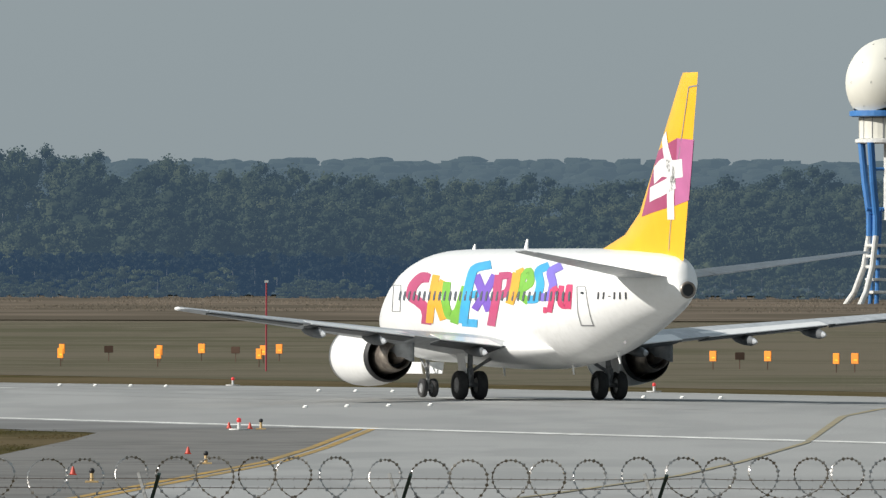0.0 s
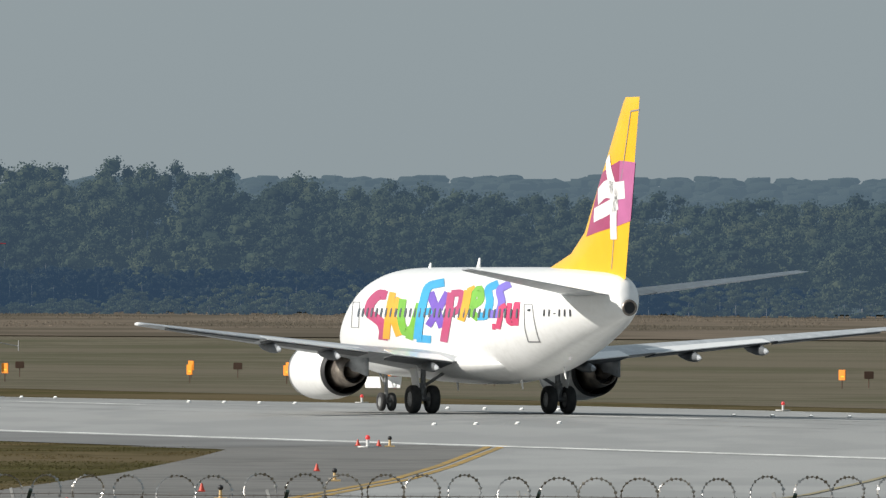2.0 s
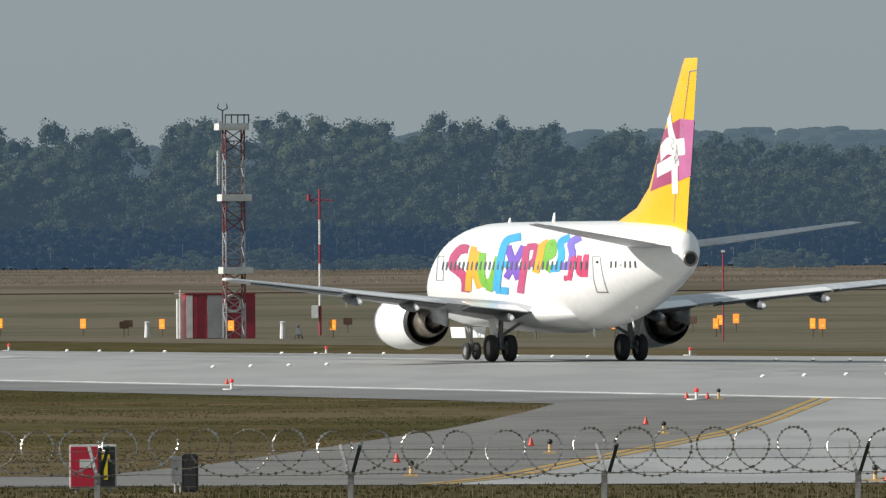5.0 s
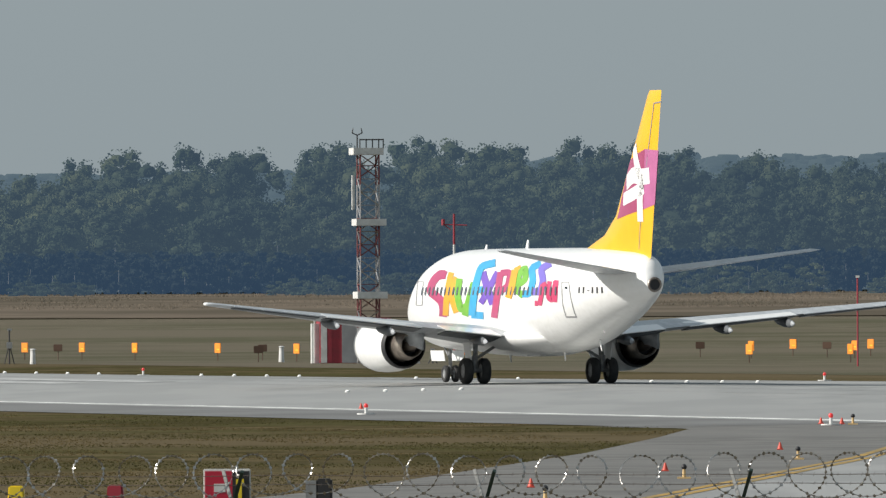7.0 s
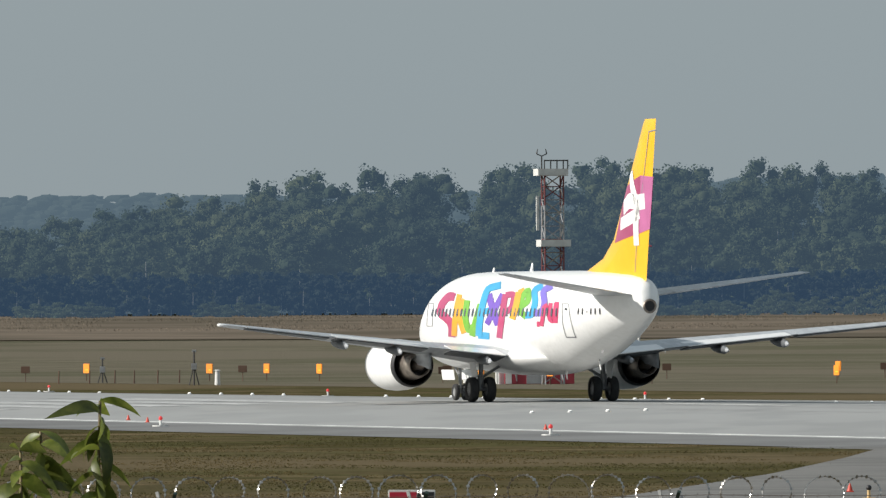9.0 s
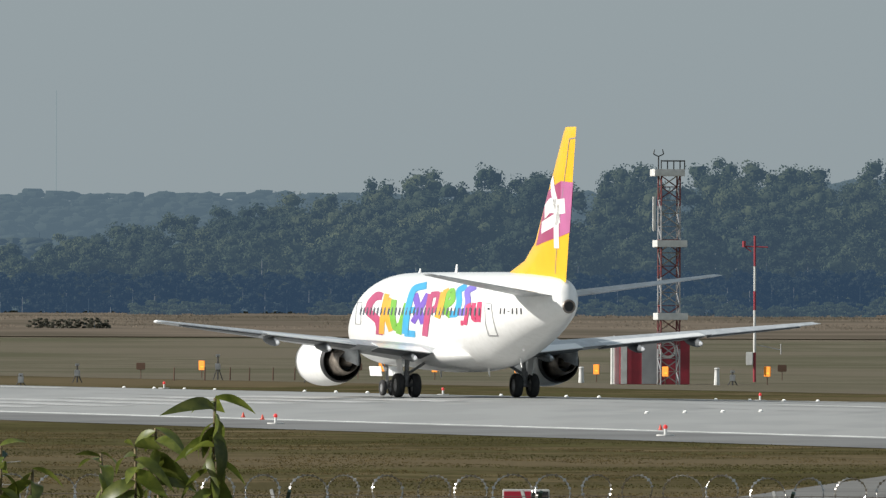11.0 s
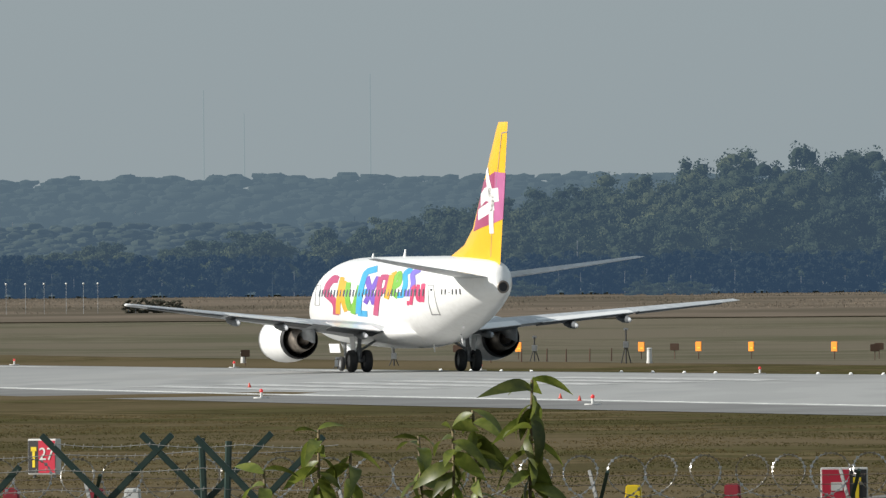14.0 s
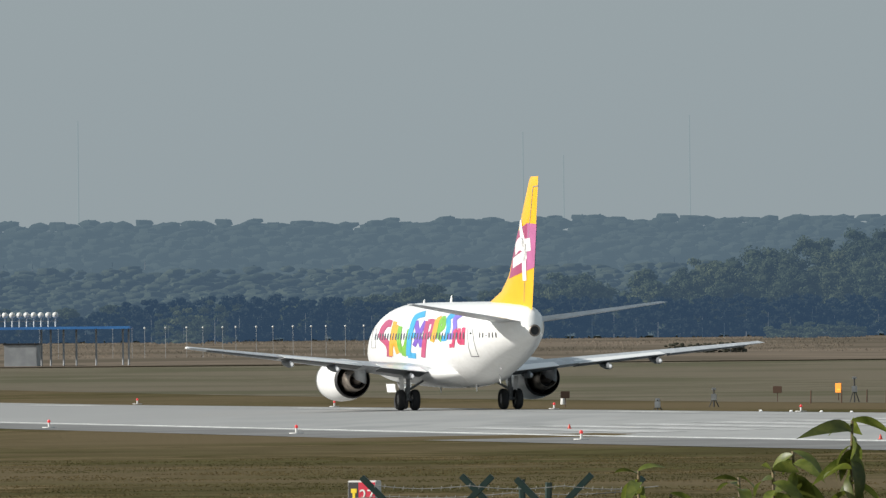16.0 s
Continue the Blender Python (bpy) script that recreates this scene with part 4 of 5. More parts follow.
def striped_shelter():
    root = thing("equipment_shelter", "red and white striped equipment shelter in the grass", "shelter", -37.55, 818.2, 8)
    bm = bmesh.new()
    box(bm, 0, 0, 1.22, 3.85, 2.4, 2.44)
    part("body", done(bm, "body", M["red_paint"], 0.04), root, "dark red shelter body")
    for x, w, key in ((-1.72, 0.34, "white_paint"), (-0.25, 0.95, "grey_panel"), (-1.38, 0.2, "lilac")):
        bm = bmesh.new()
        box(bm, x, -1.215, 1.22, w, 0.03, 2.36)
        part("stripe", done(bm, "stripe", M["red_paint" if key == "lilac" else key], 0.005), root, "pale painted stripe")
    bm = bmesh.new()
    box(bm, 0, 0, 2.47, 3.95, 2.5, 0.07)
    part("roof", done(bm, "roof", M["red_paint"], 0.02), root)
    bm = bmesh.new()
    box(bm, -2.1, -0.4, 1.1, 0.5, 0.7, 2.2)
    rod(bm, (-2.2, -0.8, 0), (-2.2, -0.8, 2.7), 0.05, seg=6)
    rod(bm, (-2.5, -0.6, 2.5), (-2.0, -0.6, 2.5), 0.03, seg=6)
    part("cabinet", done(bm, "cabinet", M["white_paint"], 0.03), root, "white cabinet")
    v, f = loft([[(0.7 + r * math.cos(a), -1.3 + dy, 1.95 + r * math.sin(a)) for a in [2 * math.pi * k / 18 for k in range(18)]] for r, dy in ((0.5, 0), (0.52, 0.06), (0.36, 0.06), (0.36, 0))], caps=False)
    part("ring_loop", mesh_of("ring_loop", v, f, M["white_paint"]), root)


def wind_pole():
    root = thing("striped_pole", "red and white banded pole with crossarm", "pole", -33.03, 846.0)
    cuts = [-0.05, 1.7, 2.9, 4.1, 5.2, 6.6, 8.35]
    for k in range(6):
        bm = bmesh.new()
        rod(bm, (0, 0, cuts[k]), (0, 0, cuts[k + 1]), 0.085 - 0.004 * k, seg=10)
        part("band", done(bm, "band", M["red_paint" if k in (0, 3, 5) else "white_paint"], smooth=True), root)
    bm = bmesh.new()
    rod(bm, (-0.65, 0, 7.75), (0.75, 0, 7.7), 0.035, seg=6)
    rod(bm, (-0.6, 0, 7.75), (-0.2, 0, 7.45), 0.03, seg=6)
    rod(bm, (-0.62, 0, 7.7), (-0.62, 0, 8.05), 0.1, seg=8)
    part("crossarm", done(bm, "crossarm", M["red_paint"]), root)
    bm = bmesh.new()
    box(bm, -0.28, -0.1, 1.35, 0.4, 0.3, 0.75)
    part("box", done(bm, "box", M["white_paint"], 0.03), root, "white switch box")
    bm = bmesh.new()
    rod(bm, (0, 0, 2.15), (1.5, 0, 1.85), 0.025, seg=5)
    rod(bm, (1.5, 0, 1.6), (1.5, 0, 2.2), 0.03, seg=5)
    part("side_arm", done(bm, "side_arm", M["steel"]), root)


def marker_boards():
    first = None
    spots = ((-51.9, 856), (-46.66, 848), (-41.6, 837), (-36.6, 812.5), (-31.15, 816), (-10.0, 808), (-4.7, 803), (-4.15, 797), (-22.2, 866), (-16.2, 850), (-14.2, 875), (-10.3, 852), (-9.6, 872), (14.45, 794), (17.4, 795), (20.4, 770), (21.4, 771), (-58.8, 864), (-55.4, 863), (-66.6, 872), (-15.5, 808), (-20.9, 812))
    rng = random.Random(3)
    for x, y in spots:
        m = pose(x, y, gz(x, y), 0, 0, rng.uniform(-50, -32))
        if first is None:
            first = tagged(new("marker_board"), "small orange marker board on a post", "marker", "marker boards")
            first.matrix_basis = m
            bm = bmesh.new()
            box(bm, 0, 0, 0.74, 0.48, 0.06, 0.56)
            part("board", done(bm, "board", M["orange_plate"], 0.02), first)
            bm = bmesh.new()
            rod(bm, (-0.05, 0.05, -0.05), (-0.05, 0.05, 0.9), 0.03, seg=6)
            part("post", done(bm, "post", M["brown_plate"]), first)
            bm = bmesh.new()
            box(bm, 0.05, -0.034, 0.66, 0.2, 0.006, 0.06)
            part("mark", done(bm, "mark", M["sign_yellow"]), first, "yellow mark")
        else:
            copy_thing(first, m)
    back = None
    for x, y in ((-32.2, 866), (-19.5, 867), (-56.8, 863), (-12.0, 860), (-43.5, 832), (-69.4, 862), (1.0, 830), (16.0, 800), (-44.2, 850), (-80.2, 845)):
        m = pose(x, y, gz(x, y), 0, 0, rng.uniform(-10, 10))
        if back is None:
            back = tagged(new("brown_board"), "brown back of a marker board on a post", "marker", "brown boards")
            back.matrix_basis = m
            bm = bmesh.new()
            box(bm, 0, 0, 0.72, 0.52, 0.05, 0.4)
            part("board", done(bm, "board", M["brown_plate"], 0.02), back)
            bm = bmesh.new()
            rod(bm, (0, 0.05, -0.05), (0, 0.05, 0.9), 0.03, seg=6)
            part("post", done(bm, "post", M["brown_plate"]), back)
        else:
            copy_thing(back, m)
    post = None
    for x, y, tall in ((-42.2, 832, 0.85), (-33.8, 813, 0.9), (-55.5, 822, 0.8), (-82.5, 868, 0.6)):
        root = thing("white_post", "short white marker post in the grass", "post", x, y, group="white posts")
        bm = bmesh.new()
        rod(bm, (0, 0, -0.05), (0, 0, tall), 0.17, 0.13, seg=10)
        rod(bm, (0, 0, tall), (0, 0, tall + 0.06), 0.19, 0.1, seg=10)
        part("body", done(bm, "body", M["white_paint"], smooth=True), root)
    for k, x in enumerate((-65.9, -64.3, -63.0, -61.6, -60.4, -59.3, -58.2)):
        root = thing("stake", "dark wooden stake in the grass", "stake", x, 842 + (k % 3) * 2, group="stakes")
        bm = bmesh.new()
        rod(bm, (0, 0, -0.05), (0.02, 0, 0.75), 0.045, 0.035, seg=6)
        part("pole", done(bm, "pole", M["brown_plate"]), root)
    for x, y, tall in ((-56.8, 822, 1.9), (-64.0, 850, 1.4), (-70.4, 830, 1.0), (-71.8, 810, 0.6), (-32.9, 812, 0.75)):
        root = thing("sensor_stand", "dark sensor stand in the grass", "stand", x, y, group="sensor stands")
        bm = bmesh.new()
        rod(bm, (0, 0, -0.05), (0, 0, tall), 0.05, seg=6)
        rod(bm, (-0.28, 0, -0.05), (0, 0, tall * 0.6), 0.03, seg=5)
        rod(bm, (0.28, 0.1, -0.05), (0, 0, tall * 0.6), 0.03, seg=5)
        part("tripod", done(bm, "tripod", M["black_paint"]), root)
        bm = bmesh.new()
        box(bm, 0, 0, tall * 0.55, 0.3, 0.25, 0.35)
        part("box", done(bm, "box", M["steel"], 0.02), root)
        bm = bmesh.new()
        box(bm, 0, 0, tall, 0.25, 0.06, 0.14)
        part("head", done(bm, "head", M["steel"], 0.02), root)
    root = thing("red_pole", "thin red pole standing in the grass", "pole", -9.15, 770)
    bm = bmesh.new()
    rod(bm, (0, 0, -0.05), (0, 0, 4.6), 0.045, seg=8)
    part("shaft", done(bm, "shaft", M["red_paint"]), root)
    bm = bmesh.new()
    box(bm, 0, 0, 4.66, 0.2, 0.2, 0.12)
    part("cap", done(bm, "cap", M["white_paint"]), root)


def radome_tower():
    root = thing("radar_tower", "blue steel radar tower with cream radome", "tower", 43.5, 1450, 10)
    root.matrix_basis = root.matrix_basis @ Matrix.Diagonal((1, 1, 1.037, 1))
    bm = bmesh.new()
    grow(bm, "ico", pose(0, 0, 20.9), subdivisions=4, radius=4.25)
    bmesh.ops.delete(bm, geom=[v for v in bm.verts if v.co.z < 18.2], context="VERTS")
    part("radome", done(bm, "radome", M["radome_cream"], smooth=True), root, "cream panelled dome")
    bm = bmesh.new()
    grow(bm, "ico", pose(0, 0, 20.9), subdivisions=2, radius=4.27)
    bmesh.ops.delete(bm, geom=[v for v in bm.verts if v.co.z < 18.2], context="VERTS")
    bmesh.ops.wireframe(bm, faces=bm.faces[:], thickness=0.04, use_replace=True)
    part("panel_seams", done(bm, "panel_seams", M["grey_panel"]), root, "thin panel seams")
    for z0, z1, r, key, nm in ((17.7, 18.3, 3.85, "sky_blue", "gallery"), (15.6, 17.7, 2.95, "radome_cream", "drum"), (15.2, 15.65, 3.3, "white_paint", "ring_deck")):
        v, f = loft([[(rr * math.cos(a), rr * math.sin(a), z) for a in [2 * math.pi * k / 32 for k in range(32)]] for z, rr in ((z0, r * 0.92), (z0 + 0.08, r), (z1 - 0.08, r), (z1, r * 0.92))])
        part(nm, mesh_of(nm, v, f, M[key]), root)
    for k in range(16):
        a = 2 * math.pi * k / 16
        bm = bmesh.new()
        box(bm, 2.97 * math.cos(a), 2.97 * math.sin(a), 16.65, 0.05, 0.08, 2.0, rz=math.degrees(a))
        part("drum_rib", done(bm, "drum_rib", M["grey_panel"]), root)
    for k in range(4):
        a = math.pi / 4 + k * math.pi / 2
        c, s = math.cos(a), math.sin(a)
        path = [(2.9, 15.3), (2.5, 11.5), (2.0, 8.5), (2.0, 6.5)]
        bm = bmesh.new()
        for (r0, z0), (r1, z1) in zip(path, path[1:]):
            rod(bm, (r0 * c * 1.1, r0 * s * 1.1, z0), (r1 * c * 1.1, r1 * s * 1.1, z1), 0.36, seg=10)
        part("leg", done(bm, "leg", M["sky_blue"], smooth=True), root, "blue tubular leg")
        bm = bmesh.new()
        path = [(2.0, 6.8), (2.6, 3.6), (3.6, 1.2), (4.6, -0.1)]
        for (r0, z0), (r1, z1) in zip(path, path[1:]):
            rod(bm, (r0 * c * 1.1, r0 * s * 1.1, z0), (r1 * c * 1.1, r1 * s * 1.1, z1), 0.3, seg=10)
        part("foot", done(bm, "foot", M["white_paint"], smooth=True), root, "white splayed foot")
    for z in (5.6, 4.6, 3.6, 2.4, 1.2):
        bm = bmesh.new()
        box(bm, 0, 0, z, 3.9, 3.9, 0.28)
        part("stair_landing", done(bm, "stair_landing", M["white_paint"], 0.05), root, "white stair landing")
    bm = bmesh.new()
    for sx in (-1.5, 1.5):
        for sy in (-1.5, 1.5):
            rod(bm, (sx, sy, -0.1), (sx * 0.7, sy * 0.7, 9), 0.22, seg=8)
    rod(bm, (-2.2, 0, 9.0), (2.2, 0, 9.0), 0.2, seg=8)
    rod(bm, (-1.8, 0, 12.8), (1.8, 0, 12.8), 0.15, seg=8)
    part("stair_frame", done(bm, "stair_frame", M["sky_blue"]), root, "blue stair frame")
    bm = bmesh.new()
    rod(bm, (0, 0, 8), (0, 0, 15.4), 0.5, seg=12)
    part("core_shaft", done(bm, "core_shaft", M["white_paint"]), root)


def approach_gantry():
    root = thing("light_gantry", "low steel light gantry with white lamps", "gantry", -163.6, 1250, -2, z=0)
    g = gz(-163.6, 1250)
    bm = bmesh.new()
    box(bm, -3, 0, 4.35, 22.2, 1.6, 0.22)
    part("deck", done(bm, "deck", M["sky_blue"]), root, "blue-grey deck")
    for x in (-12, -8.5, -6.5, -3.6, 0.3, 1.1, 2.2, 3.3, 5.0, 7.3, 7.8):
        bm = bmesh.new()
        rod(bm, (x, 0.5, g - 0.1), (x, 0.5, 4.3), 0.09, seg=6)
        part("leg", done(bm, "leg", M["grey_panel"]), root)
    for k in range(12):
        x = 1.6 - 0.62 * k
        bm = bmesh.new()
        rod(bm, (x, 0, 4.4), (x, 0, 5.3), 0.06, seg=6)
        grow(bm, "ball", pose(x, 0, 5.45), u_segments=10, v_segments=8, radius=0.27)
        part("lamp", done(bm, "lamp", M["white_paint"], smooth=True), root, "white globe lamp")
    bm = bmesh.new()
    box(bm, -5.5, 0.5, 4.95, 14.5, 0.1, 0.1)
    part("rail", done(bm, "rail", M["grey_panel"]), root)
    shed = thing("shed", "dark grey shed below the gantry", "shed", -164.6, 1248, 0)
    bm = bmesh.new()
    box(bm, 0, 0, 0.95, 2.8, 2.4, 2.0)
    part("body", done(bm, "body", M["grey_panel"], 0.04), shed)
    bm = bmesh.new()
    box(bm, 0, 0, 1.98, 3.0, 2.6, 0.12)
    part("roof", done(bm, "roof", M["black_paint"], 0.02), shed)
    lamp = None
    rng = random.Random(5)
    for k in range(22):
        az = -7.45 + 0.07 * k + rng.uniform(-0.012, 0.012)
        x, y = polar(az, 1330)
        m = pose(x, y, gz(x, y))
        if lamp is None:
            lamp = tagged(new("approach_lamp"), "small white approach lamp on a thin stalk", "lamp", "approach lamps")
            lamp.matrix_basis = m
            bm = bmesh.new()
            rod(bm, (0, 0, -0.1), (0, 0, 2.7), 0.018, seg=5)
            part("stalk", done(bm, "stalk", M["grey_panel"]), lamp)
            bm = bmesh.new()
            grow(bm, "ball", pose(0, 0, 2.8), u_segments=8, v_segments=6, radius=0.1)
            part("globe", done(bm, "globe", M["white_paint"], smooth=True), lamp)
        else:
            copy_thing(lamp, m)
    for az, d, tall in ((-5.576, 4400, 39.5), (-5.42, 4400, 32.5), (-4.933, 4400, 44), (-7.292, 4400, 44)):
        x, y = polar(az, d)
        root = thing("distant_mast", "thin mast far beyond the woods, paled by haze emission", "mast", x, y, group="distant masts")
        bm = bmesh.new()
        rod(bm, (0, 0, -0.5), (0, 0, tall), 0.32, 0.24, seg=6)
        part("shaft", done(bm, "shaft", M["hazed_mast"]), root)


def lights_and_cones():
    lamp = None
    for lat, rows in ((152.3, [422.0 + 45.3 * k for k in range(8)]), (218.6, [456.5 + 50 * k for k in range(11)])):
        for al in rows:
            x, y = world_xy(lat, al)
            m = pose(x, y, gz(x, y) + 0.016)
            if lamp is None:
                lamp = tagged(new("edge_light"), "red-capped runway edge light on a white base", "light", "edge lights")
                lamp.matrix_basis = m
                bm = bmesh.new()
                rod(bm, (0, 0, 0), (0, 0, 0.04), 0.3, seg=16)
                part("base", done(bm, "base", M["white_paint"]), lamp, "white base plate")
                bm = bmesh.new()
                rod(bm, (0, 0, 0.03), (0, 0, 0.26), 0.05, seg=8)
                part("stem", done(bm, "stem", M["white_paint"]), lamp)
                bm = bmesh.new()
                grow(bm, "ball", pose(0, 0, 0.29) @ Matrix.Diagonal((1, 1, 1.1, 1)), u_segments=12, v_segments=8, radius=0.075)
                part("lens", done(bm, "lens", M["lamp_red"], smooth=True), lamp, "red lens")
            else:
                copy_thing(lamp, m)
    cone = None
    for x, y in ((-6.5, 452), (-5.85, 451), (-6.73, 392.7), (-8.68, 348.9), (-10.92, 321.8), (-39.6, 548), (-23.0, 507), (-58.3, 616), (-40.9, 556), (-0.25, 292)):
        m = pose(x, y, gz(x, y) + 0.014)
        if cone is None:
            cone = tagged(new("marker_cone"), "small red marker cone beside the light", "cone", "marker cones")
            cone.matrix_basis = m
            bm = bmesh.new()
            rod(bm, (0, 0, 0.02), (0, 0, 0.2), 0.075, 0.018, seg=12)
            part("body", done(bm, "body", M["cone_red"], smooth=True), cone)
            bm = bmesh.new()
            box(bm, 0, 0, 0.012, 0.18, 0.18, 0.024)
            part("foot", done(bm, "foot", M["cone_red"], 0.005), cone)
        else:
            copy_thing(cone, m)
    lamp = None
    for x, y in ((-5.5, 449.8), (-5.91, 371), (-7.92, 335.5), (-9.94, 301.5), (-0.5, 292)):
        m = pose(x, y, gz(x, y) + 0.014)
        if lamp is None:
            lamp = tagged(new("taxi_light"), "black taxiway light on a yellowish base", "light", "taxi lights")
            lamp.matrix_basis = m
            bm = bmesh.new()
            box(bm, 0, 0, 0.02, 0.3, 0.3, 0.04)
            rod(bm, (0, 0, 0.03), (0, 0, 0.22), 0.045, 0.035, seg=10)
            part("base", done(bm, "base", M["base_yellow"]), lamp)
            bm = bmesh.new()
            rod(bm, (0, 0, 0.22), (0, 0, 0.26), 0.05, 0.065, seg=12)
            grow(bm, "ball", pose(0, 0, 0.265), u_segments=12, v_segments=8, radius=0.065)
            part("head", done(bm, "head", M["black_paint"], smooth=True), lamp, "black lamp head")
        else:
            copy_thing(lamp, m)
    tile = None
    for al in [440 + 30 * k for k in range(9)]:
        for lat in [194.5 + 1.5 * k for k in range(4)] + ([172 + 1.5 * k for k in range(4)] if al in (470, 530) else []):
            x, y = world_xy(lat, al)
            m = pose(x, y, gz(x, y) + 0.016)
            if tile is None:
                tile = tagged(new("inset_light"), "small white inset runway light", "light", "inset lights")
                tile.matrix_basis = m
                bm = bmesh.new()
                rod(bm, (0, 0, 0), (0, 0, 0.06), 0.1, 0.07, seg=12)
                part("housing", done(bm, "housing", M["white_paint"], smooth=True), tile)
                bm = bmesh.new()
                box(bm, 0, 0, 0.065, 0.1, 0.1, 0.04)
                part("prism", done(bm, "prism", M["lamp_white"]), tile)
            else:
                copy_thing(tile, m)


def guidance_sign(x, y, rz, flip, word, w=0.9):
    root = thing("guidance_sign", "red and black airfield guidance sign on legs", "sign", x, y, rz)
    bm = bmesh.new()
    box(bm, 0, 0.12, 0.5, w, 0.24, 0.84)
    part("case", done(bm, "case", M["white_paint"], 0.015), root, "pale sign case")
    s = -1 if flip else 1
    bm = bmesh.new()
    box(bm, -s * w * 0.18, -0.008, 0.5, w * 0.58, 0.02, 0.76)
    part("red_panel", done(bm, "red_panel", M["sign_red"]), root, "red panel")
    bm = bmesh.new()
    box(bm, s * w * 0.29, -0.008, 0.5, w * 0.36, 0.02, 0.76)
    part("black_panel", done(bm, "black_panel", M["black_paint"]), root, "black panel")
    bm = bmesh.new()
    box(bm, s * w * 0.27, -0.022, 0.45, 0.07, 0.012, 0.4)
    box(bm, s * w * 0.27, -0.022, 0.68, 0.15, 0.012, 0.1)
    part("yellow_mark", done(bm, "yellow_mark", M["sign_yellow"]), root, "yellow mark")
    if word:
        cu = bpy.data.curves.new("lettering", "FONT")
        cu.body, cu.size, cu.extrude, cu.align_x, cu.align_y = word, 0.42, 0.006, "CENTER", "CENTER"
        cu.materials.append(M["white_paint"])
        part("lettering", cu, root, "white lettering", pose(-s * w * 0.18, -0.024, 0.55, 90, 0, 0))
    else:
        bm = bmesh.new()
        box(bm, -s * w * 0.16, -0.022, 0.56, 0.22, 0.012, 0.16)
        part("pale_bar", done(bm, "pale_bar", M["white_paint"]), root)
    for dx in (-w * 0.35, w * 0.35):
        bm = bmesh.new()
        rod(bm, (dx, 0.12, -0.05), (dx, 0.12, 0.1), 0.04, seg=8)
        part("leg", done(bm, "leg", M["steel"]), root)


def signs():
    guidance_sign(-15.4, 283, 4, False, "")
    guidance_sign(-37.75, 347, -25, True, "27", 0.78)
    root = thing("junction_box", "black equipment box with pale bracket in the grass", "box", -13.6, 282.5)
    bm = bmesh.new()
    box(bm, 0.08, 0, 0.38, 0.3, 0.3, 0.72)
    part("body", done(bm, "body", M["black_paint"], 0.03), root)
    bm = bmesh.new()
    box(bm, -0.17, -0.05, 0.45, 0.2, 0.2, 0.5)
    rod(bm, (-0.2, -0.1, -0.05), (-0.2, -0.1, 0.3), 0.03, seg=6)
    rod(bm, (-0.1, -0.1, -0.05), (-0.1, -0.1, 0.3), 0.03, seg=6)
    part("bracket", done(bm, "bracket", M["steel"]), root, "pale metal bracket")
    for x, y, key, nm in ((-31.6, 285, "red_paint", "red"), (-29.85, 284, "red_paint", "red"), (-29.15, 284, "white_paint", "white"), (-19.5, 284, "sign_yellow", "yellow"), (-17.6, 284, "red_paint", "red")):
        root = thing("barrier_block", nm + " plastic barrier block in the grass", "barrier", x, y, group="barrier blocks")
        bm = bmesh.new()
        v = box(bm, 0, 0, 0.3, 0.38, 0.3, 0.62)
        for p in v:
            if p.co.z > 0.4:
                p.co.x *= 0.75
        part("body", done(bm, "body", M[key], 0.03), root)


# ---- the fence before the camera ----
FENCE_Y, SPAN = 147.0, 2.512


def tube(points, r, seg=5):
    rings = []
    for i, p in enumerate(points):
        a, b = Vector(points[max(i - 1, 0)]), Vector(points[min(i + 1, len(points) - 1)])
        q = (b - a).to_track_quat("Z", "Y")
        rings.append([tuple(Vector(p) + q @ Vector((r * math.cos(2 * math.pi * k / seg), r * math.sin(2 * math.pi * k / seg), 0))) for k in range(seg)])
    return loft(rings)


